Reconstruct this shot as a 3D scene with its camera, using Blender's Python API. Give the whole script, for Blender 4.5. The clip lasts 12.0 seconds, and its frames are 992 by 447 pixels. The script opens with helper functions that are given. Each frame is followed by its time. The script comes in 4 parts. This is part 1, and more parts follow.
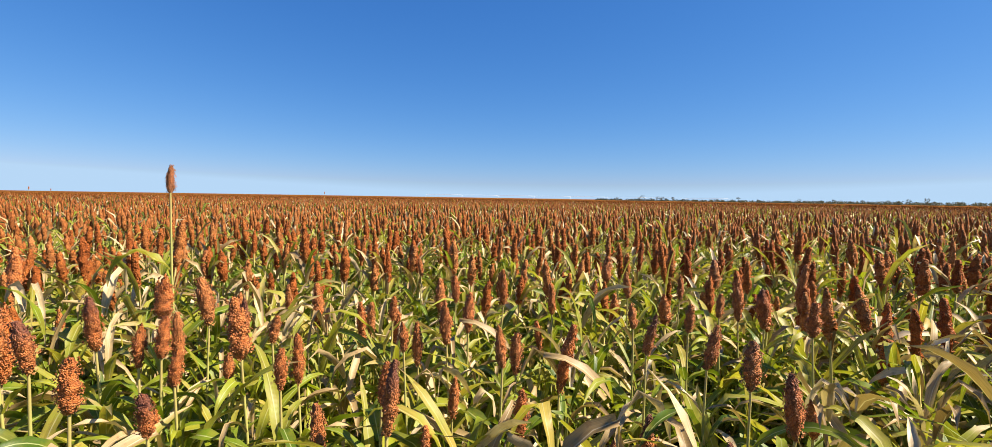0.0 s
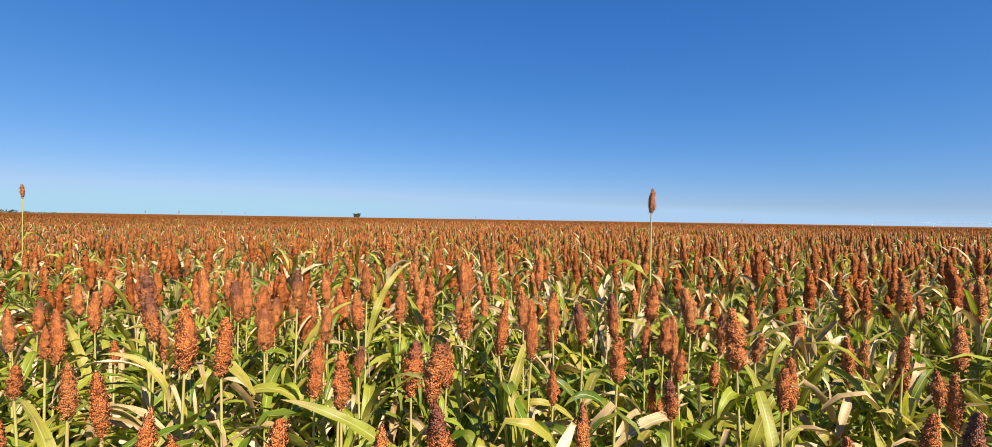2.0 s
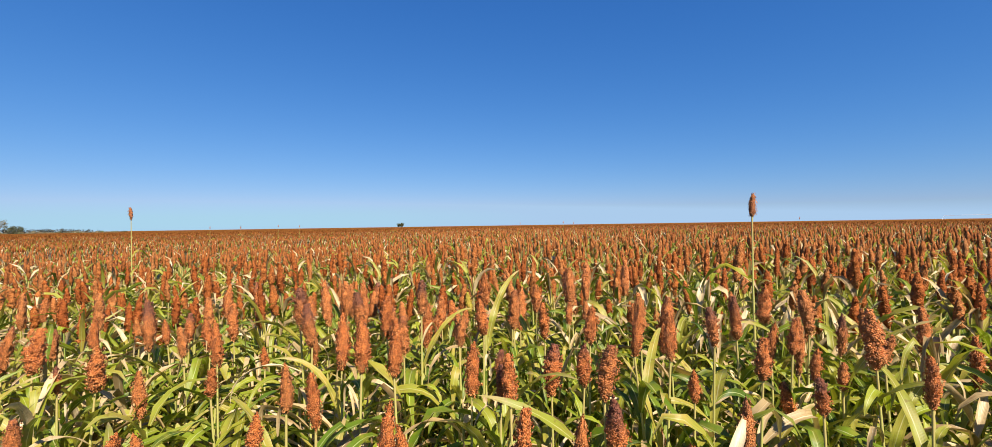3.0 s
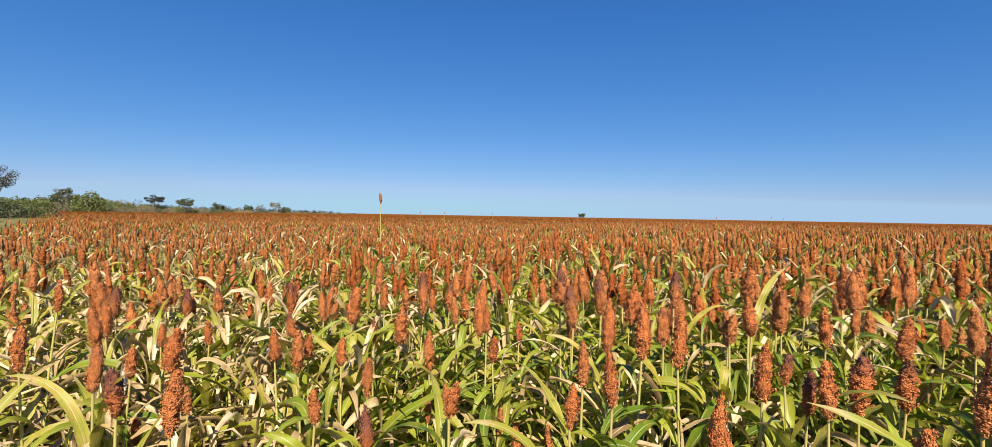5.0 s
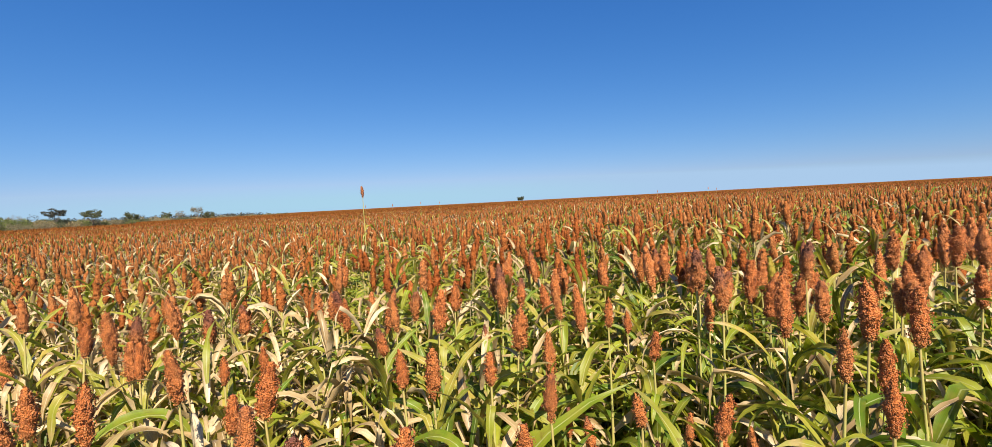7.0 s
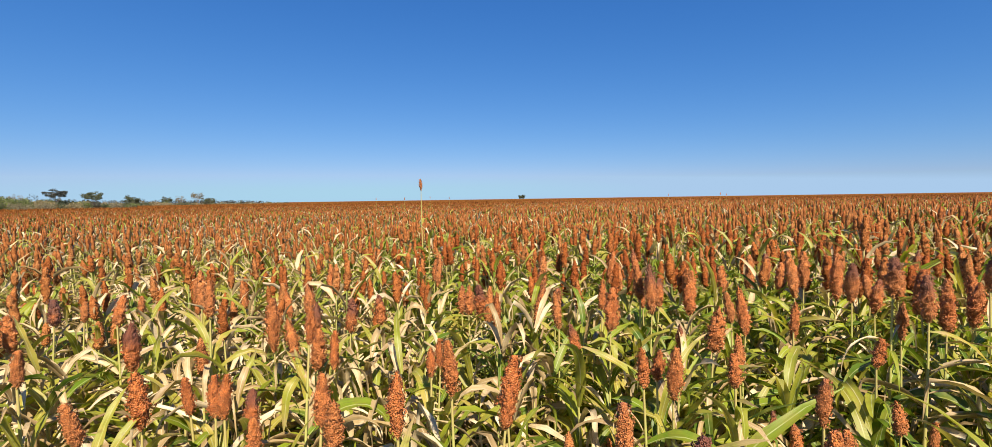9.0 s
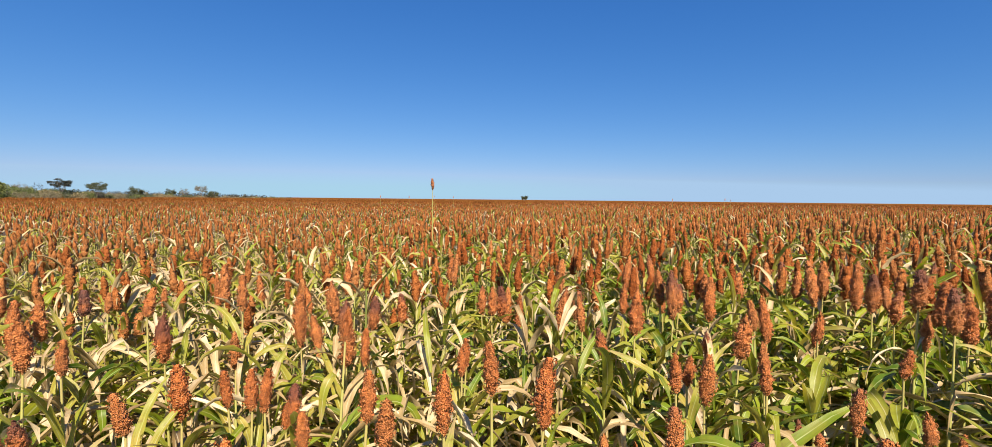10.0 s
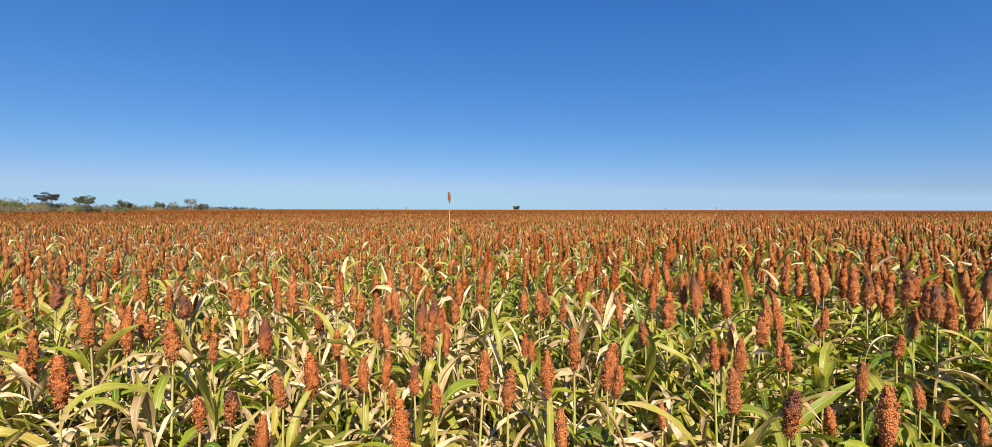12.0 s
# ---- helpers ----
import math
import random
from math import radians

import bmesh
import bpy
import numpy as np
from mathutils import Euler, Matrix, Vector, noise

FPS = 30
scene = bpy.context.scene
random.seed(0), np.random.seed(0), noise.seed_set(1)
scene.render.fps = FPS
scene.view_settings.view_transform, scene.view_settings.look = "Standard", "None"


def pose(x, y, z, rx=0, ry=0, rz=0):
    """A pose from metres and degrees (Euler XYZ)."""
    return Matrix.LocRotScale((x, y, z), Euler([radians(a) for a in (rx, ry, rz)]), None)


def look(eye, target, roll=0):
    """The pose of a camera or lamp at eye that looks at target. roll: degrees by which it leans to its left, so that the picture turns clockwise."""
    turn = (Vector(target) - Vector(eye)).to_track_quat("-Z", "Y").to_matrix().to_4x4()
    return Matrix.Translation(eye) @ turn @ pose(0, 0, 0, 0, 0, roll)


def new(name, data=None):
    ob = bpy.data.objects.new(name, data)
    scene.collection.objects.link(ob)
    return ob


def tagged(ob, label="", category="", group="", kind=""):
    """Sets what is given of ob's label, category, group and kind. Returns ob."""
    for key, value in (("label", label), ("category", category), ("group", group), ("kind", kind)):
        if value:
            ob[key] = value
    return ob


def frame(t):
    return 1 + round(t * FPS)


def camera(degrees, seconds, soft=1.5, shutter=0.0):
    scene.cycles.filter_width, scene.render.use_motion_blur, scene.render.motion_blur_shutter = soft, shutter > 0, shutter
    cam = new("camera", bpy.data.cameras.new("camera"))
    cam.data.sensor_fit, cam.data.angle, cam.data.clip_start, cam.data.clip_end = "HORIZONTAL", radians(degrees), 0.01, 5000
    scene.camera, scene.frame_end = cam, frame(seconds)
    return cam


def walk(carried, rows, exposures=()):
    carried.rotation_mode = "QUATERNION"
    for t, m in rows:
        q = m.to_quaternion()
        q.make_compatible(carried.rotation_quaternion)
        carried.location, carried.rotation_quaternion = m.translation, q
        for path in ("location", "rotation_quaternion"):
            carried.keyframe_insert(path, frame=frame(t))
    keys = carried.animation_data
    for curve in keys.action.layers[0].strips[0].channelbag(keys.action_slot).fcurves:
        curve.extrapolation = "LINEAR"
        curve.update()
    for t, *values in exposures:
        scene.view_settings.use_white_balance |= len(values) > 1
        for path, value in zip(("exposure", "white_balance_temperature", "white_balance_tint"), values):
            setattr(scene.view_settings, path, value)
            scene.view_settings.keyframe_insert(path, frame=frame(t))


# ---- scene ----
cam = camera(91.8, 12.0, soft=0.7)
PATH = [
    (0, (0.506, -0.789, 1.736), (2.272, 0.144, 1.629), 0.9),
    (0.5, (0.498, -0.748, 1.712), (2.076, 0.477, 1.629), 1.4),
    (1, (0.463, -0.687, 1.695), (1.745, 0.846, 1.621), 1.6),
    (1.3, (0.426, -0.674, 1.692), (1.477, 1.027, 1.646), 1.1),
    (1.5, (0.404, -0.67, 1.691), (1.284, 1.126, 1.656), 1.0),
    (2, (0.3, -0.671, 1.693), (0.844, 1.254, 1.676), 0.9),
    (2.5, (0.136, -0.699, 1.7), (0.583, 1.25, 1.701), 0.5),
    (2.7, (0.06, -0.709, 1.705), (0.485, 1.246, 1.71), -0.2),
    (4.3, (-0.2, -0.754, 1.723), (-0.252, 1.245, 1.735), 0.8),
    (4.5, (-0.236, -0.762, 1.72), (-0.389, 1.232, 1.725), 1.0),
    (5, (-0.346, -0.723, 1.7), (-0.705, 1.244, 1.668), 1.0),
    (5.5, (-0.535, -0.595, 1.678), (-0.954, 1.361, 1.638), -0.3),
    (6, (-0.707, -0.521, 1.684), (-1.083, 1.443, 1.636), -0.3),
    (6.5, (-0.918, -0.485, 1.685), (-0.951, 1.514, 1.62), -2.0),
    (7, (-1.091, -0.522, 1.694), (-1.202, 1.473, 1.604), -3.0),
    (7.5, (-1.295, -0.534, 1.699), (-1.787, 1.403, 1.608), -3.7),
    (7.7, (-1.417, -0.524, 1.696), (-1.963, 1.398, 1.601), -4.5),
    (9.3, (-1.881, -0.557, 1.723), (-1.937, 1.44, 1.621), -0.3),
    (9.5, (-1.905, -0.576, 1.728), (-1.961, 1.42, 1.624), -0.2),
    (10, (-1.95, -0.57, 1.723), (-2.065, 1.424, 1.623), 0.6),
    (10.5, (-2.004, -0.558, 1.709), (-2.267, 1.424, 1.667), 0.1),
    (11, (-2.039, -0.629, 1.699), (-2.246, 1.361, 1.675), 0.7),
    (11.5, (-2.141, -0.815, 1.731), (-2.169, 1.184, 1.669), -0.9),
    (12, (-2.229, -0.922, 1.743), (-2.31, 1.075, 1.685), 0.1),
]
# the exposure starts a little brighter and warmer, then settles
EXPOSURES = [(0.0, 1.19, 6950, 10), (1.0, 1.13, 6800, 10), (2.5, 1.02, 6700, 10), (4.5, 0.98, 6700, 10), (12.0, 0.98, 6700, 10)]
walk(cam, [(t, look(eye, target, roll)) for t, eye, target, roll in PATH], EXPOSURES)

# ---- sky, sun, exposure ----
SUN_BEARING, SUN_HEIGHT = 160.0, 46.0
world = bpy.data.worlds.new("sky")
scene.world = world
world.use_nodes = True
wn = world.node_tree.nodes
sky = wn.new("ShaderNodeTexSky")
sky.sky_type, sky.sun_disc = "NISHITA", False
sky.sun_elevation, sky.sun_rotation = radians(SUN_HEIGHT), radians(SUN_BEARING)
sky.air_density, sky.dust_density, sky.ozone_density, sky.altitude = 1.0, 0.15, 2.5, 700
wn["Background"].inputs[1].default_value = 0.067
# a deep, clear dry-season blue: less red overhead, pale towards the horizon
wl = world.node_tree.links
parts, whole = wn.new("ShaderNodeSeparateColor"), wn.new("ShaderNodeCombineColor")
wl.new(sky.outputs[0], parts.inputs[0])
for k, (scale, power, most) in enumerate(((0.226, 1.32, 3.0), (0.7, 0.855, 20.0), (1.89, 0.585, 20.0))):
    p, m, c = (wn.new("ShaderNodeMath") for _ in range(3))
    p.operation, m.operation, c.operation = "POWER", "MULTIPLY", "MINIMUM"
    p.inputs[1].default_value, m.inputs[1].default_value, c.inputs[1].default_value = power, scale, most
    wl.new(parts.outputs[k], p.inputs[0])
    wl.new(p.outputs[0], m.inputs[0])
    wl.new(m.outputs[0], c.inputs[0])
    wl.new(c.outputs[0], whole.inputs[k])
    if k == 0:
        red = c.outputs[0]
# no violet or yellow cast where the sky is palest
for k, least in ((1, 1.5), (2, 2.15)):
    m, c = wn.new("ShaderNodeMath"), wn.new("ShaderNodeMath")
    m.operation, c.operation = "MULTIPLY", "MAXIMUM"
    m.inputs[1].default_value = least
    wl.new(red, m.inputs[0])
    wl.new(m.outputs[0], c.inputs[0])
    wl.new(whole.inputs[k].links[0].from_socket, c.inputs[1])
    wl.new(c.outputs[0], whole.inputs[k])
wl.new(whole.outputs[0], wn["Background"].inputs[0])
sun = new("sun", bpy.data.lights.new("sun", "SUN"))
sun.data.energy, sun.data.angle, sun.data.color = 5.0, radians(0.53), (1.0, 0.91, 0.75)
sb, se = radians(SUN_BEARING), radians(SUN_HEIGHT)
sun.matrix_world = look(
    (20 * math.sin(sb) * math.cos(se), 20 * math.cos(sb) * math.cos(se), 20 * math.sin(se)), (0, 0, 0)
)

# ---- materials ----


def material(name, rough=0.6, spec=0.3):
    m = bpy.data.materials.new(name)
    m.use_nodes = True
    n, l = m.node_tree.nodes, m.node_tree.links
    b = n["Principled BSDF"]
    b.inputs["Roughness"].default_value = rough
    b.inputs["Specular IOR Level"].default_value = spec
    return m, n, l, b


def ramp(n, l, fac, stops):
    r = n.new("ShaderNodeValToRGB")
    while len(r.color_ramp.elements) < len(stops):
        r.color_ramp.elements.new(0.5)
    for e, (p, c) in zip(r.color_ramp.elements, stops):
        e.position, e.color = p, (*c, 1)
    l.new(fac, r.inputs[0])
    return r.outputs[0]


def mix(n, l, fac, a, b, how="MIX"):
    x = n.new("ShaderNodeMix")
    x.data_type, x.blend_type = "RGBA", how
    for s, v in ((x.inputs[0], fac), (x.inputs[6], a), (x.inputs[7], b)):
        if isinstance(v, (int, float)):
            s.default_value = v
        elif isinstance(v, tuple):
            s.default_value = (*v, 1)
        else:
            l.new(v, s)
    return x.outputs[2]


def maths(n, l, how, a, b=0.0, c=0.0):
    x = n.new("ShaderNodeMath")
    x.operation = how
    for s, v in zip(x.inputs, (a, b, c)):
        if isinstance(v, (int, float)):
            s.default_value = v
        else:
            l.new(v, s)
    return x.outputs[0]


def noise_tex(n, l, scale, detail=3.0, coords=None, stretch=None):
    t = n.new("ShaderNodeTexNoise")
    t.inputs["Scale"].default_value, t.inputs["Detail"].default_value = scale, detail
    if coords is None:
        coords = n.new("ShaderNodeTexCoord").outputs["Object"]
    if stretch:
        mp = n.new("ShaderNodeMapping")
        mp.inputs["Scale"].default_value = stretch
        l.new(coords, mp.inputs[0])
        coords = mp.outputs[0]
    l.new(coords, t.inputs["Vector"])
    return t.outputs[0]


def attr(n, name):
    a = n.new("ShaderNodeAttribute")
    a.attribute_name = name
    return a.outputs["Fac"]


def bump(n, l, b, height, strength=0.3, dist=0.01):
    x = n.new("ShaderNodeBump")
    x.inputs["Strength"].default_value, x.inputs["Distance"].default_value = strength, dist
    l.new(height, x.inputs["Height"])
    l.new(x.outputs[0], b.inputs["Normal"])


def leafy(n, l, b, colour, share):
    """Lets part of the light pass through a thin leaf, which keeps back more of the blue."""
    tr = n.new("ShaderNodeBsdfTranslucent")
    l.new(mix(n, l, 1.0, colour, (1.2, 1.25, 0.6), "MULTIPLY"), tr.inputs[0])
    mx = n.new("ShaderNodeMixShader")
    mx.inputs[0].default_value = share
    l.new(b.outputs[0], mx.inputs[1])
    l.new(tr.outputs[0], mx.inputs[2])
    l.new(mx.outputs[0], n["Material Output"].inputs[0])


def grain_material(name, old=0.0, gloss=0.3, core=(0.46, 0.15, 0.042), aged=(0.13, 0.065, 0.055), seeds=35.0, seed_depth=0.024, own=0.4):
    """Sorghum heads: tightly packed round seeds, each of its own shade; seeds: how many to a unit of the mesh."""
    m, n, l, b = material(name, 0.5, gloss)
    isl = n.new("ShaderNodeNewGeometry").outputs["Random Per Island"]
    ob = n.new("ShaderNodeObjectInfo").outputs["Random"]
    cells = n.new("ShaderNodeTexVoronoi")
    cells.inputs["Scale"].default_value = seeds
    l.new(n.new("ShaderNodeTexCoord").outputs["Object"], cells.inputs["Vector"])
    shade = n.new("ShaderNodeSeparateColor")
    l.new(cells.outputs["Color"], shade.inputs[0])
    pick = maths(n, l, "ADD", maths(n, l, "MULTIPLY", isl, own), maths(n, l, "MULTIPLY", shade.outputs[0], 1 - own))
    col = ramp(n, l, pick, [(0.05, (0.33, 0.072, 0.02)), (0.35, (0.48, 0.13, 0.031)), (0.65, (0.59, 0.205, 0.055)), (0.95, (0.74, 0.37, 0.15))])
    # whole heads differ: some dark red, some pale tan
    col = mix(n, l, maths(n, l, "MULTIPLY", ob, 0.22), col, (0.3, 0.062, 0.024))
    turn = maths(n, l, "FRACT", maths(n, l, "MULTIPLY", ob, 7.3))
    col = mix(n, l, ramp(n, l, turn, [(0.4, (0, 0, 0)), (1.0, (0.55, 0.55, 0.55))]), col, (0.55, 0.255, 0.09))
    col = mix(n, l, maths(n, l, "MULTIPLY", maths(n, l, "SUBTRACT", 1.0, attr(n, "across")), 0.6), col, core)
    # shade between neighbouring seeds is put into the colour
    gap_shade = ramp(n, l, cells.outputs["Distance"], [(0.42, (1, 1, 1)), (0.8, (0.62, 0.55, 0.53))])
    col = mix(n, l, 1.0, col, gap_shade, "MULTIPLY")
    # mottled tone, with clump-size shade between branches painted in
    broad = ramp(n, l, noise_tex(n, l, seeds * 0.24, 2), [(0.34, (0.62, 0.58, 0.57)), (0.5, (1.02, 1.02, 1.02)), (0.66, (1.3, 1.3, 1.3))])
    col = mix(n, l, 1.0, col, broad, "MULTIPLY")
    # sooty old florets towards the tip of some heads
    tip = maths(n, l, "MULTIPLY", attr(n, "along"), maths(n, l, "POWER", ob, 2.4))
    tip = maths(n, l, "ADD", tip, maths(n, l, "MULTIPLY", noise_tex(n, l, seeds * 0.6, 3), 0.35))
    tip = ramp(n, l, tip, [(0.6, (0, 0, 0)), (0.85, (1, 1, 1))])
    col = mix(n, l, maths(n, l, "MULTIPLY", tip, 0.7), col, (0.11, 0.045, 0.042))
    # pale chaff low down
    low = maths(n, l, "SUBTRACT", 1.0, attr(n, "along"))
    low = ramp(n, l, maths(n, l, "MULTIPLY", low, maths(n, l, "ADD", noise_tex(n, l, seeds * 0.4, 2), 0.35)), [(0.72, (0, 0, 0)), (0.95, (1, 1, 1))])
    col = mix(n, l, maths(n, l, "MULTIPLY", low, 0.5), col, (0.5, 0.3, 0.11))
    if old:
        col = mix(n, l, maths(n, l, "MULTIPLY", ramp(n, l, noise_tex(n, l, 5, 4), [(0.3, (1, 1, 1)), (0.65, (0.3, 0.3, 0.3))]), old), col, aged)
    l.new(col, b.inputs["Base Color"])
    bump(n, l, b, maths(n, l, "SUBTRACT", 1.0, cells.outputs["Distance"]), 0.55, seed_depth)
    return m


def streak_coords(n, l):
    """Coordinates that run many times faster across a blade than along it."""
    c = n.new("ShaderNodeCombineXYZ")
    ob = n.new("ShaderNodeObjectInfo").outputs["Random"]
    isl = n.new("ShaderNodeNewGeometry").outputs["Random Per Island"]
    l.new(maths(n, l, "MULTIPLY", attr(n, "across"), 7.0), c.inputs[0])
    l.new(maths(n, l, "MULTIPLY", attr(n, "along"), 5.0), c.inputs[1])
    l.new(maths(n, l, "ADD", maths(n, l, "MULTIPLY", ob, 91.0), maths(n, l, "MULTIPLY", isl, 57.0)), c.inputs[2])
    return c.outputs[0]


def blade_material(name, stops, rib, dry_tip, share, stain, aged):
    m, n, l, b = material(name, 0.42, 0.35)
    isl = n.new("ShaderNodeNewGeometry").outputs["Random Per Island"]
    ob = n.new("ShaderNodeObjectInfo").outputs["Random"]
    pick = maths(n, l, "FRACT", maths(n, l, "ADD", maths(n, l, "MULTIPLY", isl, 3.7), maths(n, l, "MULTIPLY", ob, 5.3)))
    broad = noise_tex(n, l, 6, 3)
    pick = maths(n, l, "ADD", maths(n, l, "MULTIPLY", pick, 0.7), maths(n, l, "MULTIPLY", broad, 0.3))
    col = ramp(n, l, pick, stops)
    across = maths(n, l, "ABSOLUTE", attr(n, "across"))
    veins = maths(n, l, "SINE", maths(n, l, "MULTIPLY", attr(n, "across"), 46.0))
    col = mix(n, l, maths(n, l, "MULTIPLY", maths(n, l, "ADD", veins, 1.0), 0.06), col, (0.03, 0.04, 0.01))
    ribm = ramp(n, l, across, [(0.05, (1, 1, 1)), (0.11, (0, 0, 0))])
    col = mix(n, l, maths(n, l, "MULTIPLY", ribm, 0.75), col, rib)
    end = maths(n, l, "ADD", attr(n, "along"), maths(n, l, "MULTIPLY", noise_tex(n, l, 9, 4), 0.5))
    end = ramp(n, l, end, [(1.02, (0, 0, 0)), (1.25, (1, 1, 1))]) if dry_tip < 0 else ramp(n, l, maths(n, l, "MULTIPLY", end, 0.6), [(dry_tip, (0, 0, 0)), (min(dry_tip + 0.1, 1.0), (1, 1, 1))])
    col = mix(n, l, end, col, (0.5, 0.37, 0.17))
    # patches that age at their own pace, and streaks along the veins
    patch = ramp(n, l, noise_tex(n, l, 15, 5), [(0.42, (0, 0, 0)), (0.6, (1, 1, 1))])
    col = mix(n, l, maths(n, l, "MULTIPLY", patch, 0.55), col, aged)
    streak = noise_tex(n, l, 1.0, 3, streak_coords(n, l))
    col = mix(n, l, ramp(n, l, streak, [(0.5, (0, 0, 0)), (0.75, (0.5, 0.5, 0.5))]), col, (0.12, 0.09, 0.03))
    spots = ramp(n, l, noise_tex(n, l, 34, 3), [(0.62, (0, 0, 0)), (0.72, (1, 1, 1))])
    col = mix(n, l, maths(n, l, "MULTIPLY", spots, stain), col, (0.16, 0.07, 0.03))
    l.new(col, b.inputs["Base Color"])
    bump(n, l, b, veins, 0.12, 0.002)
    leafy(n, l, b, col, share)
    return m


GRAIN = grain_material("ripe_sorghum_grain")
GREEN = blade_material(
    "green_blade",
    [(0.1, (0.04, 0.09, 0.008)), (0.4, (0.125, 0.205, 0.012)), (0.7, (0.285, 0.34, 0.022)), (1.0, (0.48, 0.43, 0.05))],
    (0.5, 0.55, 0.25), 0.78, 0.36, 0.35, (0.28, 0.26, 0.035),
)
YELLOW = blade_material(
    "yellowing_blade",
    [(0.1, (0.3, 0.3, 0.038)), (0.5, (0.42, 0.35, 0.06)), (0.9, (0.52, 0.39, 0.09))],
    (0.62, 0.58, 0.3), 0.6, 0.4, 0.5, (0.3, 0.35, 0.035),
)
DRY = blade_material(
    "dry_blade",
    [(0.1, (0.2, 0.12, 0.056)), (0.35, (0.4, 0.28, 0.13)), (0.6, (0.61, 0.46, 0.26)), (0.9, (0.76, 0.625, 0.43))],
    (0.68, 0.58, 0.4), 0.9, 0.2, 0.4, (0.36, 0.25, 0.12),
)

# dead-leaf brown, with the shade low between the stalks put into it
DEAD_SHADED = blade_material(
    "dead_blade_shaded",
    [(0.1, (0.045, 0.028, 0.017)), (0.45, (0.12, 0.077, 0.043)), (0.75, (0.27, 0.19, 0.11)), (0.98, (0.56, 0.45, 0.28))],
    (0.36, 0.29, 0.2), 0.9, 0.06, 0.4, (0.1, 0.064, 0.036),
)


def stalk_material():
    m, n, l, b = material("stalk_skin", 0.45, 0.4)
    isl = n.new("ShaderNodeNewGeometry").outputs["Random Per Island"]
    col = ramp(n, l, isl, [(0.0, (0.2, 0.26, 0.06)), (0.5, (0.36, 0.36, 0.1)), (1.0, (0.5, 0.42, 0.17))])
    col = mix(n, l, ramp(n, l, noise_tex(n, l, 12, 3, None, (1, 1, 0.3)), [(0.5, (0, 0, 0)), (0.7, (0.6, 0.6, 0.6))]), col, (0.42, 0.25, 0.12))
    l.new(col, b.inputs["Base Color"])
    bump(n, l, b, noise_tex(n, l, 90, 2, None, (1, 1, 0.1)), 0.2, 0.002)
    return m


STALK = stalk_material()
# darker grain copy: shade that coarse far heads lack is in its colour
GRAIN_FAR_SHADED = grain_material("sorghum_grain_far_shaded", 0.0, 0.08, (0.19, 0.06, 0.016), seeds=150.0, seed_depth=0.012, own=0.75)
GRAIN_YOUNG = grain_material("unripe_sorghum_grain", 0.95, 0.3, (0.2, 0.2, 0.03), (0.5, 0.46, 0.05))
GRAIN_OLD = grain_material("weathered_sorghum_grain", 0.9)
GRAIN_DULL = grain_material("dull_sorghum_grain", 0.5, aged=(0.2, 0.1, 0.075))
PLANT_MATS = [GRAIN, GREEN, YELLOW, DRY, STALK]
CROP_MATS = [GRAIN_FAR_SHADED, GREEN, YELLOW, DRY, STALK]

# the field's west edge runs along this line; the crop is on its north-east side
EDGE_AT, EDGE_WAY, EDGE_IN = (-6.2, 2.1), (-0.787, 0.617), (0.617, 0.787)


def ground_material():
    m, n, l, b = material("field_soil_and_grass", 0.9, 0.15)
    co = n.new("ShaderNodeTexCoord").outputs["Object"]
    soil = ramp(n, l, noise_tex(n, l, 3.0, 6, co), [(0.3, (0.03, 0.017, 0.011)), (0.55, (0.075, 0.045, 0.028)), (0.75, (0.2, 0.14, 0.09))])
    litter = ramp(n, l, noise_tex(n, l, 45, 3, co, (1, 0.25, 1)), [(0.55, (0, 0, 0)), (0.68, (1, 1, 1))])
    soil = mix(n, l, maths(n, l, "MULTIPLY", litter, 0.6), soil, (0.42, 0.31, 0.2))
    grass = ramp(n, l, noise_tex(n, l, 0.6, 6, co), [(0.36, (0.085, 0.1, 0.034)), (0.52, (0.15, 0.14, 0.052)), (0.68, (0.26, 0.195, 0.095))])
    sep = n.new("ShaderNodeSeparateXYZ")
    l.new(co, sep.inputs[0])
    inside = maths(n, l, "ADD", maths(n, l, "MULTIPLY", sep.outputs[0], EDGE_IN[0]), maths(n, l, "MULTIPLY", sep.outputs[1], EDGE_IN[1]))
    inside = maths(n, l, "SUBTRACT", inside, EDGE_AT[0] * EDGE_IN[0] + EDGE_AT[1] * EDGE_IN[1])
    inside = maths(n, l, "ADD", inside, maths(n, l, "MULTIPLY", noise_tex(n, l, 1.2, 3, co), 0.8))
    here = ramp(n, l, maths(n, l, "ADD", maths(n, l, "MULTIPLY", inside, 0.5), 0.5), [(0.3, (0, 0, 0)), (0.55, (1, 1, 1))])
    l.new(mix(n, l, here, grass, soil), b.inputs["Base Color"])
    bump(n, l, b, noise_tex(n, l, 9, 8, co), 0.4, 0.02)
    return m


def canopy_material():
    m, n, l, b = material("distant_sorghum", 1.0, 0.0)
    co = n.new("ShaderNodeTexCoord").outputs["Object"]
    col = ramp(n, l, noise_tex(n, l, 1.3, 6, co), [(0.3, (0.085, 0.029, 0.009)), (0.45, (0.15, 0.053, 0.015)), (0.6, (0.21, 0.083, 0.023)), (0.75, (0.26, 0.155, 0.042))])
    l.new(col, b.inputs["Base Color"])
    bump(n, l, b, noise_tex(n, l, 5, 4, co), 1.0, 0.3)
    return m


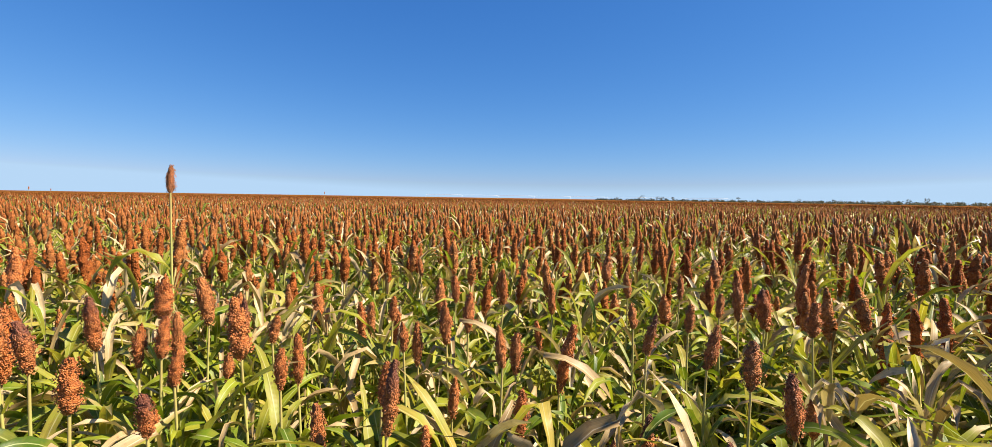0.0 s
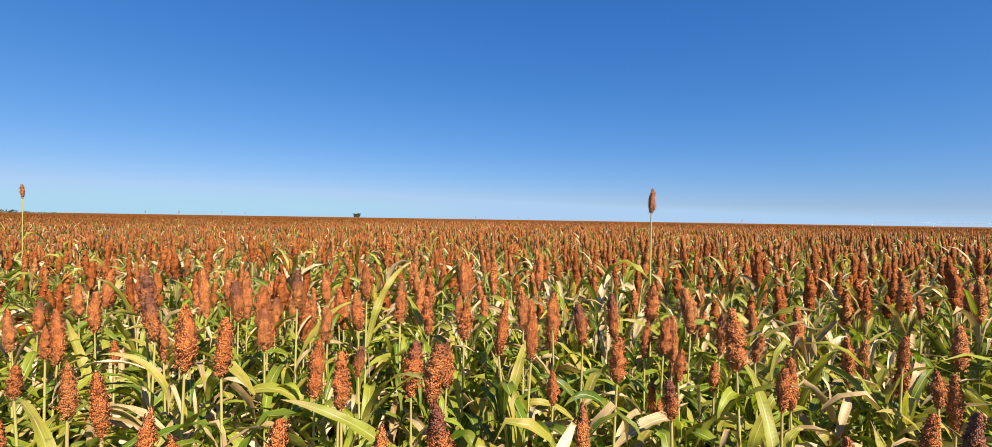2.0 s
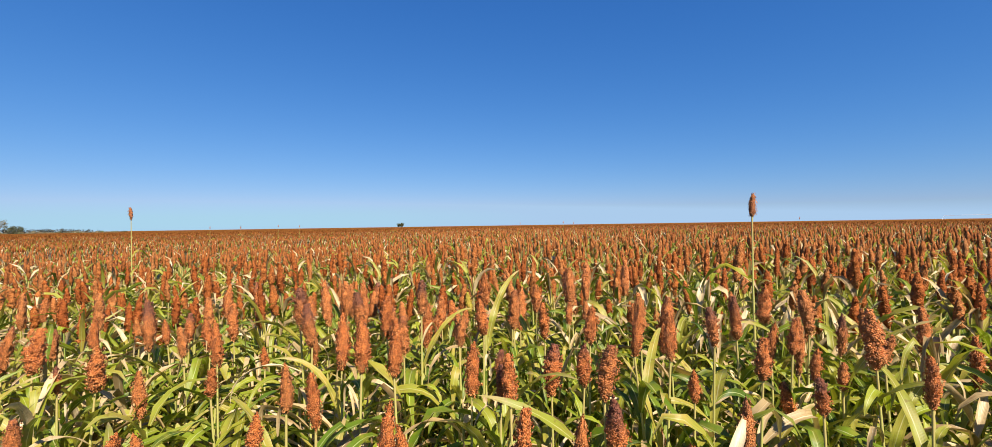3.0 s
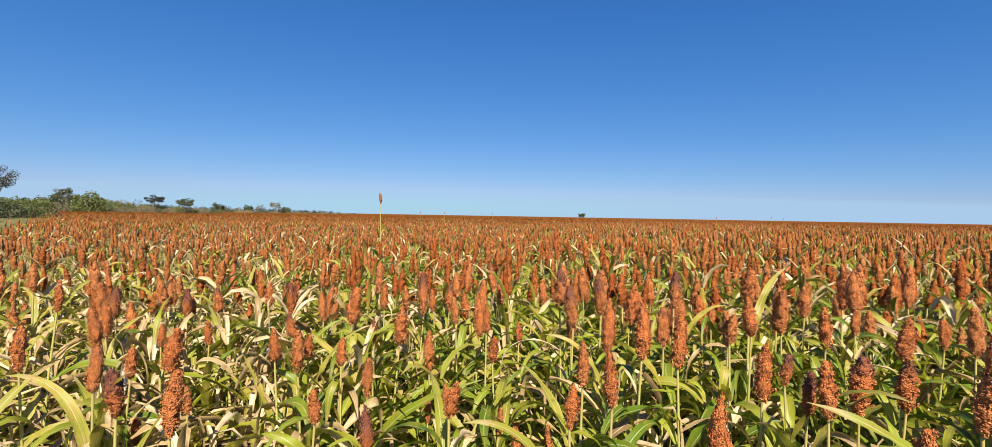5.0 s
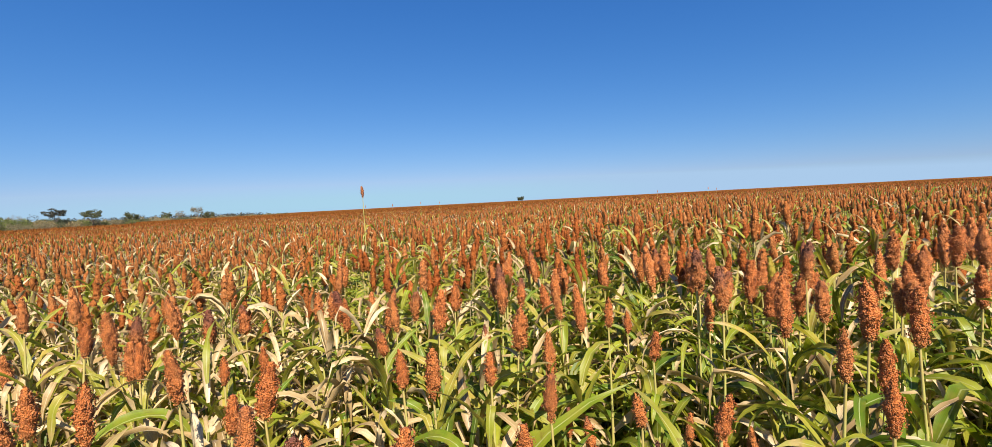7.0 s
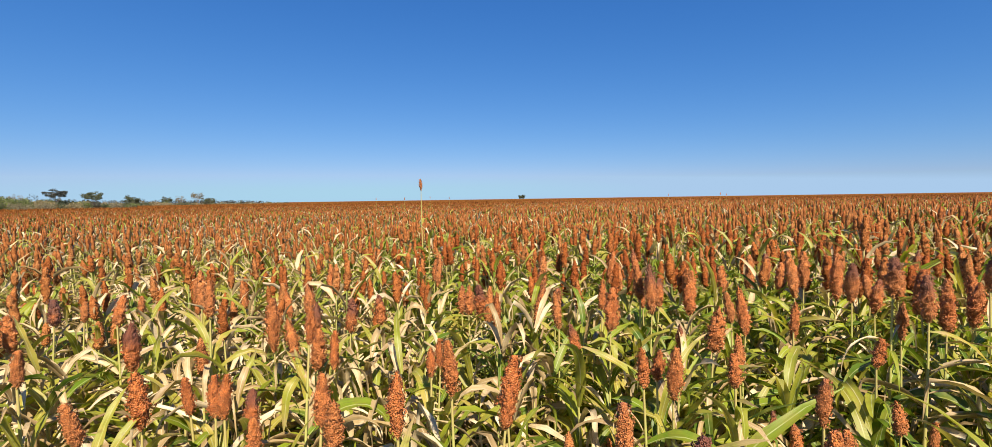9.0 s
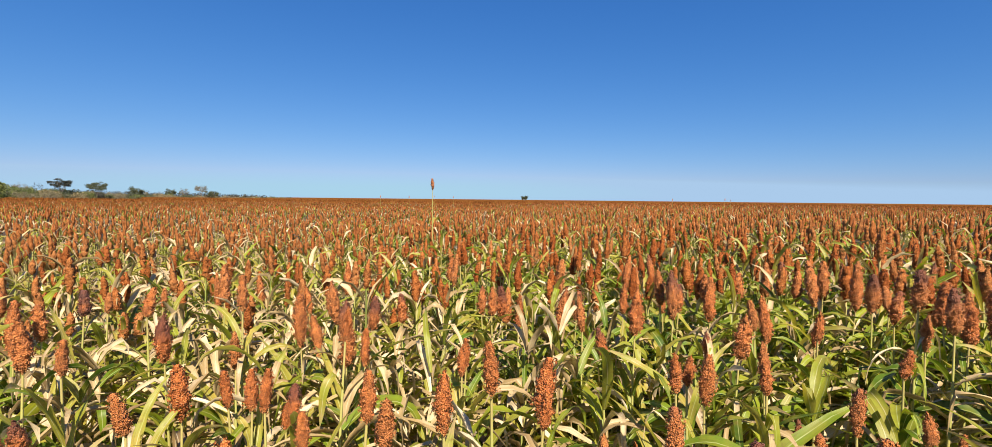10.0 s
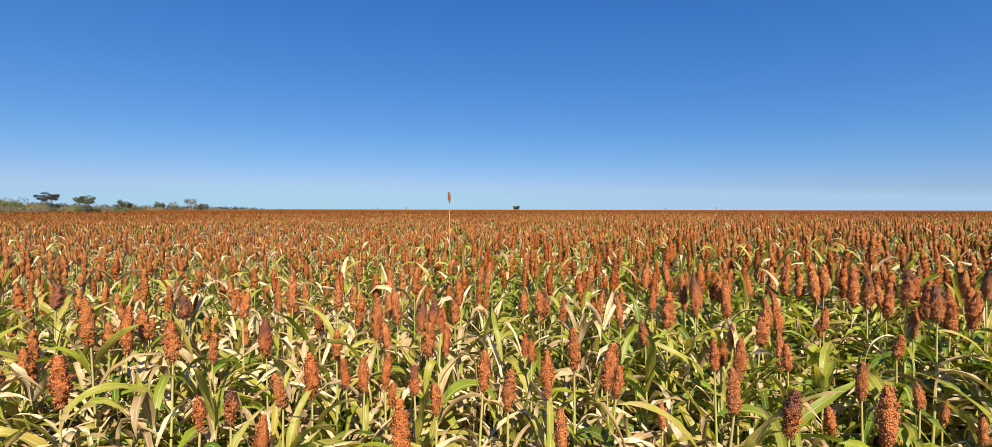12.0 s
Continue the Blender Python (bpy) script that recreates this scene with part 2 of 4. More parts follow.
def tree_leaf_material(name, a, c, share=0.4):
    m, n, l, b = material(name, 0.6, 0.25)
    isl = n.new("ShaderNodeNewGeometry").outputs["Random Per Island"]
    col = ramp(n, l, isl, [(0.0, a), (1.0, c)])
    col = mix(n, l, maths(n, l, "MULTIPLY", noise_tex(n, l, 0.8, 3), 0.5), col, a)
    l.new(col, b.inputs["Base Color"])
    leafy(n, l, b, col, share)
    return m


def bark_material():
    m, n, l, b = material("grey_bark", 0.85, 0.15)
    l.new(ramp(n, l, noise_tex(n, l, 5, 5, None, (1, 1, 0.2)), [(0.35, (0.1, 0.075, 0.055)), (0.65, (0.26, 0.21, 0.17))]), b.inputs["Base Color"])
    bump(n, l, b, noise_tex(n, l, 14, 4, None, (1, 1, 0.15)), 0.6, 0.03)
    return m


BARK = bark_material()
LEAF_DARK = tree_leaf_material("dark_tree_leaf", (0.075, 0.09, 0.055), (0.17, 0.18, 0.1))
LEAF_BRIGHT = tree_leaf_material("bright_bush_leaf", (0.1, 0.125, 0.045), (0.24, 0.26, 0.09))
LEAF_GREY = tree_leaf_material("dry_season_leaf", (0.17, 0.15, 0.1), (0.33, 0.28, 0.18))
# haze over far foliage is put into this greyer leaf colour
LEAF_HAZED = tree_leaf_material("hazed_leaf", (0.055, 0.06, 0.055), (0.11, 0.115, 0.1))
LEAF_TAN = tree_leaf_material("straw_dry_scrub", (0.24, 0.19, 0.11), (0.42, 0.34, 0.2))
GRASS = tree_leaf_material("dry_grass_blade", (0.1, 0.125, 0.04), (0.23, 0.205, 0.085))

# ---- mesh building from arrays ----
rng = np.random.default_rng(7)


class Shape:
    """Vertices, triangles, a material slot for each triangle, and two values for each vertex: across and along the piece."""

    def __init__(self, v, f, mat=0, across=None, along=None):
        self.v, self.f = np.asarray(v, float), np.asarray(f, int)
        self.mat = np.full(len(self.f), mat) if np.isscalar(mat) else np.asarray(mat)
        self.across = np.zeros(len(self.v)) if across is None else np.asarray(across, float)
        self.along = np.zeros(len(self.v)) if along is None else np.asarray(along, float)

    def moved(self, m):
        m = np.array(m)
        return Shape(self.v @ m[:3, :3].T + m[:3, 3], self.f, self.mat, self.across, self.along)


def joined(shapes):
    base = np.cumsum([0] + [len(s.v) for s in shapes[:-1]])
    return Shape(
        np.concatenate([s.v for s in shapes]),
        np.concatenate([s.f + b for s, b in zip(shapes, base)]),
        np.concatenate([s.mat for s in shapes]),
        np.concatenate([s.across for s in shapes]),
        np.concatenate([s.along for s in shapes]),
    )


def mesh_of(name, shape, mats, smooth=True):
    me = bpy.data.meshes.new(name)
    nv, nf = len(shape.v), len(shape.f)
    me.vertices.add(nv)
    me.vertices.foreach_set("co", shape.v.astype(np.float32).ravel())
    me.loops.add(3 * nf)
    me.loops.foreach_set("vertex_index", shape.f.astype(np.int32).ravel())
    me.polygons.add(nf)
    me.polygons.foreach_set("loop_start", np.arange(0, 3 * nf, 3, dtype=np.int32))
    used = sorted(set(shape.mat.tolist()))
    for u in used:
        me.materials.append(mats[u])
    me.polygons.foreach_set("material_index", np.searchsorted(used, shape.mat).astype(np.int32))
    me.polygons.foreach_set("use_smooth", np.full(nf, smooth))
    for key in ("across", "along"):
        a = me.attributes.new(key, "FLOAT", "POINT")
        a.data.foreach_set("value", (shape.across if key == "across" else shape.along).astype(np.float32))
    me.update(calc_edges=True)
    me.validate()
    return me


def spread(shapes, x, y, z, turn, size, tall, lean_x, lean_y):
    """One shape out of many: each place takes one of the shapes at random, turned, scaled and leaning."""
    pick = rng.integers(0, len(shapes), len(x))
    out = []
    for k, s in enumerate(shapes):
        w = np.nonzero(pick == k)[0]
        if not len(w):
            continue
        c, n = np.cos(turn[w])[:, None], np.sin(turn[w])[:, None]
        vx, vy, vz = s.v[:, 0], s.v[:, 1], s.v[:, 2]
        hz = vz * tall[w][:, None]
        px = (vx * c - vy * n) * size[w][:, None] + x[w][:, None] + hz * lean_x[w][:, None]
        py = (vx * n + vy * c) * size[w][:, None] + y[w][:, None] + hz * lean_y[w][:, None]
        pz = hz + z[w][:, None]
        v = np.stack([px, py, pz], -1).reshape(-1, 3)
        f = (s.f[None] + (np.arange(len(w)) * len(s.v))[:, None, None]).reshape(-1, 3)
        out.append(Shape(v, f, np.tile(s.mat, len(w)), np.tile(s.across, len(w)), np.tile(s.along, len(w))))
    return joined(out)


# ---- pieces of a sorghum plant ----
def tube(points, radii, sides, mat, cap=True):
    """A round tube through points, as a Shape."""
    points = [Vector(p) for p in points]
    v, f, al = [], [], []
    for i, p in enumerate(points):
        d = (points[min(i + 1, len(points) - 1)] - points[max(i - 1, 0)]).normalized()
        a = d.orthogonal().normalized() if i == 0 else (a - d * a.dot(d)).normalized()
        b = d.cross(a)
        for k in range(sides):
            q = 2 * math.pi * k / sides
            v.append(p + (a * math.cos(q) + b * math.sin(q)) * radii[i])
            al.append(i / (len(points) - 1))
    for i in range(len(points) - 1):
        for k in range(sides):
            a0, b0 = i * sides + k, i * sides + (k + 1) % sides
            f += [(a0, b0, b0 + sides), (a0, b0 + sides, a0 + sides)]
    if cap:
        v.append(points[-1])
        al.append(1)
        top = (len(points) - 1) * sides
        f += [(top + k, top + (k + 1) % sides, len(v) - 1) for k in range(sides)]
    return Shape([tuple(p) for p in v], f, mat, None, al)


def head_radius(t, fat, blunt):
    """The outline of a head: t runs from its foot to its tip."""
    return (0.3 + 0.7 * min(1.0, t / fat) ** 0.6) * (1 - max(0.0, (t - 0.45) / 0.55) ** 2.0 * blunt)


def head_shape(seed, sides, rings, grains, grain_size):
    """A sorghum head one metre long and about 0.32 m across, foot at the origin: a lumpy core, crowded with short branches of grain."""
    r = random.Random(seed)
    fat, off = r.uniform(0.16, 0.5), Vector((seed * 3.1, seed * 1.7, 0))
    bend = (r.uniform(-0.09, 0.09), r.uniform(-0.09, 0.09))
    blunt = r.uniform(0.5, 0.9)
    rough = 1.25 if rings > 14 else 1.6

    def place(q, t, out=0.0):
        lump = noise.noise(Vector((math.cos(q) * 1.5, math.sin(q) * 1.5, t * 6.5)) + off)
        fine = noise.noise(Vector((math.cos(q) * 4, math.sin(q) * 4, t * 17)) + off)
        rad = 0.158 * head_radius(min(max(t, 0.0), 1.0), fat, blunt) * (1 + rough * (0.36 * lump + 0.26 * fine)) + out
        return (math.cos(q) * rad + bend[0] * t * t, math.sin(q) * rad + bend[1] * t * t, t)

    v, f, al = [], [], []
    for i in range(rings + 1):
        for k in range(sides):
            v.append(place(2 * math.pi * (k + 0.5 * (i % 2)) / sides, i / rings, -0.012 if grains else 0.0))
            al.append(i / rings)
    for i in range(rings):
        for k in range(sides):
            a0, b0 = i * sides + k, i * sides + (k + 1) % sides
            f += [(a0, b0, b0 + sides), (a0, b0 + sides, a0 + sides)]
    v += [(0, 0, -0.02), (bend[0], bend[1], 1.02)]
    al += [0, 1]
    top = rings * sides
    f += [((k + 1) % sides, k, len(v) - 2) for k in range(sides)] + [(top + k, top + (k + 1) % sides, len(v) - 1) for k in range(sides)]
    bare = len(v)
    bunch = 12 if grains > 800 else 9 if grains > 200 else 3
    corners = 3
    for g in range(grains):
        if g % bunch == 0:
            # each short branch stands out a little more or less, and points up
            tb = (g + r.random() * bunch) / grains
            qb = (g // bunch) * 2.39996 + r.uniform(-0.35, 0.35)
            ob = r.choice((-0.02, -0.008, 0.0, 0.012, 0.028, 0.05)) * r.uniform(0.6, 1.2)
        t = tb + r.gauss(0, 0.02) * (bunch > 3)
        q = qb + r.gauss(0, 0.21)
        p = Vector(place(q, t, ob + r.uniform(-0.01, 0.008)))
        n = Vector((math.cos(q), math.sin(q), 0.25 + r.uniform(-0.5, 0.5))).normalized()
        a = n.orthogonal().normalized()
        b = n.cross(a)
        s = grain_size * r.uniform(0.75, 1.2)
        o = len(v)
        v.append(p + n * s * 1.15)
        for k in range(corners):
            w = 2 * math.pi * k / corners
            v.append(p + (a * math.cos(w) + b * math.sin(w)) * s - n * s * 0.25)
        al += [min(max(t, 0.0), 1.0)] * (corners + 1)
        f += [(o, o + 1 + k, o + 1 + (k + 1) % corners) for k in range(corners)]
    # coarse heads lean to the darker core colour, in place of shade between grains
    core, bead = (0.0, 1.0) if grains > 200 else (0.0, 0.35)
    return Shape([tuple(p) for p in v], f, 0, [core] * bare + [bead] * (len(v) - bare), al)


def blade_shape(seed, mat, steps, cross, droop, length, width, start):
    """A leaf blade that leaves the stalk at the origin towards +x, rises, arches over and twists."""
    r = random.Random(seed)
    tilt, p = start, Vector((0.008, 0, 0))
    twist, tw, yaw, side = r.uniform(-0.5, 0.5), r.uniform(-2.8, 2.8), 0.0, r.uniform(-0.8, 0.8)
    fold = r.uniform(0.3, 1.3) if mat == 3 else r.uniform(0.15, 0.6)
    phase, waves = r.uniform(0, 6.28), r.uniform(0.2, 0.6)
    kink, snap = (r.uniform(0.25, 0.75), r.uniform(0.7, 1.7)) if r.random() < (0.6 if mat == 3 else 0.35) else (2.0, 0.0)
    v, f, ac, al = [], [], [], []
    for i in range(steps + 1):
        t = i / steps
        d = Vector((math.cos(tilt) * math.cos(yaw), math.cos(tilt) * math.sin(yaw), math.sin(tilt)))
        if i:
            p = p + d * (length / steps)
        tilt -= droop / steps * (0.35 + 1.6 * t)
        if t - 1 / steps < kink <= t:
            tilt -= snap
        tilt = max(tilt, -1.45)
        yaw += side / steps
        twist += tw / steps * t
        w = width * min(1.0, (0.35 + 2.6 * t)) * (1 - t ** 2.6) ** 0.85 + 0.001
        s0 = Vector((-math.sin(yaw), math.cos(yaw), 0))
        up = s0.cross(d)
        s1 = s0 * math.cos(twist) - up * math.sin(twist)
        u1 = s1.cross(d) * -1
        for k in range(cross):
            c = 2 * k / (cross - 1) - 1
            ripple = math.sin(phase + 22 * t + c * 1.7) * waves * w * 0.35 * abs(c)
            v.append(tuple(p + s1 * (c * w * 0.5) + u1 * (abs(c) * w * 0.5 * fold + ripple)))
            ac.append(c)
            al.append(t)
    for i in range(steps):
        for k in range(cross - 1):
            a0 = i * cross + k
            f += [(a0, a0 + 1, a0 + cross + 1), (a0, a0 + cross + 1, a0 + cross)]
    return Shape(v, f, mat, ac, al)


def blade_of_kind(seed, mat, steps, cross):
    r = random.Random(seed * 7 + mat)
    if mat == 3:
        return blade_shape(seed, 3, steps, cross, r.uniform(1.2, 4.0), r.uniform(0.3, 0.6), r.uniform(0.018, 0.046), r.uniform(0.35, 1.3))
    return blade_shape(seed, mat, steps, cross, r.uniform(0.7, 2.8), r.uniform(0.38, 0.68), r.uniform(0.03, 0.06), r.uniform(0.55, 1.35))


def stalk_shape(sides, seed=0):
    """A stalk one metre high with slightly swollen joints."""
    r = random.Random(seed)
    pts = [(r.uniform(-0.006, 0.006) * (0 < z < 1), r.uniform(-0.006, 0.006) * (0 < z < 1), z) for z in (0, 0.2, 0.4, 0.6, 0.8, 1.0)]
    return tube(pts, [0.01, 0.009, 0.0078, 0.006, 0.0043, 0.0034], sides, 4, False)


def plant_shape(seed, sides, rings, grains, gsize, leaves, steps, cross, greens, headed=True):
    """A whole plant with a stalk one metre high, for the crop behind the first metres."""
    r = random.Random(seed)
    length, girth = r.uniform(0.14, 0.22), r.uniform(0.135, 0.185)
    h = head_shape(seed, sides, rings, grains, gsize).moved(pose(0, 0, 0.97, r.uniform(-9, 9), r.uniform(-9, 9), 0) @ Matrix.Diagonal((girth, girth, length, 1)))
    parts = [h] if headed else []
    parts.append(tube([(0, 0, 0.3), (0, 0, 1.0 if headed else 0.8)], [0.009, 0.006], 3, 4, False))
    q = r.uniform(0, 6.28)
    for k in range(leaves):
        q += math.pi + r.uniform(-0.6, 0.6)
        mat = 1 if r.random() < greens else 2 if r.random() < (0.2 if greens < 0.3 else 0.4) else 3
        z = 0.4 + 0.5 * (k + r.random()) / leaves
        s = r.uniform(0.9, 1.1) * (1.1 - 0.5 * k / leaves)
        if k >= leaves - 3:
            # the last leaves stand up beside the head, mostly dry
            dry = r.choice((2, 3, 3)) if r.random() < 0.6 else mat
            flag = blade_shape(seed * 17 + k, dry, steps, cross, r.uniform(0.6, 2.2), r.uniform(0.2, 0.32), r.uniform(0.022, 0.038), r.uniform(1.0, 1.45))
            parts.append(flag.moved(Matrix.Translation((0, 0, r.uniform(0.84, 0.98))) @ pose(0, 0, 0, 0, 0, math.degrees(q))))
            continue
        parts.append(blade_of_kind(seed * 31 + k, mat, steps, cross).moved(Matrix.Translation((0, 0, z)) @ pose(0, 0, 0, 0, 0, math.degrees(q)) @ Matrix.Diagonal((s, s, s, 1))))
    return joined(parts)


# ---- ground ----
def sheet(name, xs, ys, height, mat):
    nx, ny = len(xs), len(ys)
    gx, gy = np.meshgrid(xs, ys)
    v = np.stack([gx.ravel(), gy.ravel(), height(gx, gy).ravel()], -1)
    a = (np.arange(ny - 1)[:, None] * nx + np.arange(nx - 1)[None]).ravel()
    f = np.concatenate([np.stack([a, a + 1, a + nx + 1], -1), np.stack([a, a + nx + 1, a + nx], -1)])
    return new(name, mesh_of(name, Shape(v, f), [mat]))


def stepped(reach, first):
    s, out = first, [0.0]
    while out[-1] < reach:
        out.append(out[-1] + s)
        s *= 1.18
    return np.array(sorted({-v for v in out} | set(out)))


ground = sheet(
    "ground", stepped(4000, 0.35) - 0.9, stepped(4000, 0.35) - 0.6,
    lambda x, y: 0.012 * np.sin(x * 3.1 + y * 1.3) * np.sin(y * 2.3 - x) * (np.hypot(x, y) < 30), ground_material(),
)
tagged(ground, "brown field soil with straw litter and a grassy margin", "ground", kind="structure")

# ---- the crop ----
MIDDLE = (-0.9, -0.6)


def inside_of(x, y):
    return (x - EDGE_AT[0]) * EDGE_IN[0] + (y - EDGE_AT[1]) * EDGE_IN[1]


TRACK = [(0.51, -0.79), (0.46, -0.69), (0.3, -0.67), (-0.2, -0.75), (-0.71, -0.52), (-1.09, -0.52), (-1.9, -0.57), (-2.04, -0.63), (-2.23, -0.92)]


def from_track(x, y):
    """Distance of points from the line along which the camera is carried."""
    best = np.full(np.shape(x), 1e9)
    for (ax, ay), (bx, by) in zip(TRACK, TRACK[1:]):
        dx, dy = bx - ax, by - ay
        t = np.clip(((x - ax) * dx + (y - ay) * dy) / (dx * dx + dy * dy), 0, 1)
        best = np.minimum(best, np.hypot(x - ax - t * dx, y - ay - t * dy))
    return best


def rows_of_plants(reach, gap, along):
    """Places in drilled rows along the field's edge, with the unevenness of a sown crop."""
    n, m = int(reach * 2 / gap), int(reach * 2 / along)
    k, u = np.meshgrid(np.arange(n) - n // 2, np.arange(m) - m // 2)
    s = (k * gap).ravel() + rng.normal(0, gap * 0.27, k.size)
    w = (u * along).ravel() + rng.uniform(-0.5, 0.5, k.size) * along
    x = MIDDLE[0] + s * EDGE_IN[0] + w * EDGE_WAY[0]
    y = MIDDLE[1] + s * EDGE_IN[1] + w * EDGE_WAY[1]
    ok = inside_of(x, y) > rng.normal(0.0, 0.12, k.size)
    return x[ok], y[ok]


def crop_height(x, y):
    """Height of the heads' feet: the crop is taller in the east than near the grassy edge."""
    return np.clip(1.14 + 0.025 * x + 0.03 * np.sin(x * 0.7 + y * 0.5), 1.02, 1.2)


# plants whose place is known, strip by strip from west to east: x, y, height of the head's foot, length and width of the head
STRIP_A = [
    (-4.96, 2.01, 1.01, 0.18, 0.074), (-4.31, 2.01, 1.05, 0.12, 0.053), (-4.28, 0.98, 1.04, 0.13, 0.054), (-4.15, 1.48, 1.05, 0.17, 0.074), (-4.13, 1.34, 1.03, 0.24, 0.067),
    (-4.06, 2.11, 1.07, 0.11, 0.048), (-3.97, 3.01, 0.90, 0.22, 0.074), (-3.86, 2.32, 1.02, 0.23, 0.051), (-3.85, 0.71, 1.03, 0.19, 0.074), (-3.62, 2.01, 1.13, 0.21, 0.074),
    (-3.60, 1.43, 1.19, 0.13, 0.057), (-3.53, 0.84, 1.16, 0.17, 0.070), (-3.39, 1.26, 1.05, 0.20, 0.074), (-3.33, 0.77, 1.18, 0.11, 0.042), (-3.25, 2.27, 1.01, 0.17, 0.063),
    (-3.22, 2.82, 1.02, 0.24, 0.074), (-3.15, 0.43, 1.09, 0.11, 0.042), (-3.03, 1.21, 1.28, 0.14, 0.047), (-3.02, 0.37, 1.14, 0.11, 0.045), (-3.00, 1.11, 1.09, 0.14, 0.048),
]
STRIP_B = [
    (-3.00, 1.99, 1.08, 0.13, 0.057), (-2.99, 0.61, 1.09, 0.12, 0.049), (-2.97, 0.79, 1.05, 0.17, 0.068), (-2.93, 1.48, 1.06, 0.24, 0.074), (-2.92, 1.65, 0.96, 0.20, 0.073),
    (-2.92, 1.87, 1.06, 0.24, 0.072), (-2.89, 0.29, 1.06, 0.15, 0.042), (-2.87, 0.86, 1.06, 0.12, 0.042), (-2.81, 0.89, 1.04, 0.13, 0.052), (-2.73, 1.87, 1.03, 0.14, 0.042),
    (-2.71, 0.91, 0.97, 0.10, 0.042), (-2.71, 1.81, 1.05, 0.18, 0.070), (-2.69, 0.75, 1.10, 0.13, 0.042), (-2.68, 1.33, 1.15, 0.16, 0.063), (-2.63, 1.23, 1.07, 0.16, 0.069),
    (-2.59, 1.93, 1.06, 0.16, 0.069), (-2.57, 0.68, 1.11, 0.10, 0.042), (-2.54, 3.24, 1.07, 0.17, 0.074), (-2.53, 0.32, 1.07, 0.17, 0.058), (-2.53, 1.15, 1.10, 0.14, 0.042),
]
STRIP_C = [
    (-2.52, 0.93, 1.26, 0.11, 0.042), (-2.47, 0.52, 1.11, 0.10, 0.042), (-2.46, 2.91, 1.08, 0.24, 0.065), (-2.33, 0.57, 1.17, 0.13, 0.048), (-2.25, 0.45, 1.16, 0.13, 0.048),
    (-2.18, 1.38, 1.03, 0.12, 0.043), (-2.18, 2.09, 1.08, 0.16, 0.070), (-2.16, 1.08, 1.10, 0.10, 0.042), (-2.13, 0.52, 1.17, 0.15, 0.052), (-2.11, 0.31, 1.08, 0.15, 0.042),
    (-2.10, 1.73, 1.16, 0.14, 0.058), (-2.06, 1.90, 1.11, 0.17, 0.074), (-2.05, 2.37, 0.96, 0.22, 0.074), (-2.03, 0.69, 1.20, 0.15, 0.050), (-1.97, 1.75, 1.10, 0.17, 0.051),
    (-1.89, 0.69, 1.11, 0.11, 0.043), (-1.89, 0.85, 1.08, 0.17, 0.073), (-1.78, 1.78, 1.07, 0.23, 0.059), (-1.72, 2.38, 1.15, 0.21, 0.074), (-1.68, 1.59, 1.13, 0.16, 0.048),
]
STRIP_D = [
    (-1.67, 1.93, 1.10, 0.15, 0.066), (-1.65, 0.36, 1.20, 0.12, 0.045), (-1.64, 1.26, 1.13, 0.11, 0.046), (-1.53, 0.32, 1.16, 0.13, 0.052), (-1.48, 0.90, 1.14, 0.12, 0.047),
    (-1.47, 1.49, 1.15, 0.18, 0.074), (-1.45, 1.84, 1.16, 0.15, 0.050), (-1.41, 1.01, 1.12, 0.10, 0.045), (-1.39, 0.91, 1.10, 0.16, 0.057), (-1.32, 0.27, 1.15, 0.16, 0.055),
    (-1.25, 1.27, 1.13, 0.10, 0.042), (-1.24, 1.93, 1.19, 0.18, 0.062), (-1.22, 2.57, 1.11, 0.18, 0.074), (-1.22, 2.87, 1.10, 0.24, 0.074), (-1.21, 0.90, 1.14, 0.10, 0.042),
    (-1.21, 1.82, 1.14, 0.24, 0.074), (-1.21, 2.00, 1.13, 0.13, 0.049), (-1.13, 1.27, 1.13, 0.17, 0.072), (-1.12, 2.02, 1.13, 0.15, 0.059), (-1.11, 0.56, 1.08, 0.10, 0.042),
]
STRIP_E = [
    (-1.04, 0.76, 1.09, 0.13, 0.044), (-1.02, 2.91, 1.10, 0.24, 0.074), (-1.01, 1.32, 1.00, 0.18, 0.057), (-0.99, 1.93, 1.11, 0.15, 0.065), (-0.95, 1.54, 1.17, 0.13, 0.048),
    (-0.93, 2.09, 1.11, 0.20, 0.071), (-0.86, 0.37, 1.08, 0.15, 0.042), (-0.86, 2.35, 1.12, 0.17, 0.074), (-0.85, 1.63, 1.09, 0.21, 0.062), (-0.78, 0.84, 1.03, 0.10, 0.042),
    (-0.77, 1.40, 1.17, 0.12, 0.042), (-0.69, 0.51, 1.16, 0.10, 0.042), (-0.68, 1.08, 1.14, 0.10, 0.042), (-0.65, 1.62, 1.08, 0.10, 0.042), (-0.60, 2.49, 1.11, 0.17, 0.074),
    (-0.44, 1.34, 1.32, 0.15, 0.064), (-0.43, 2.01, 1.18, 0.24, 0.074), (-0.39, 1.36, 1.15, 0.15, 0.048), (-0.38, 1.25, 1.25, 0.17, 0.060), (-0.37, 0.46, 1.18, 0.11, 0.042),
]
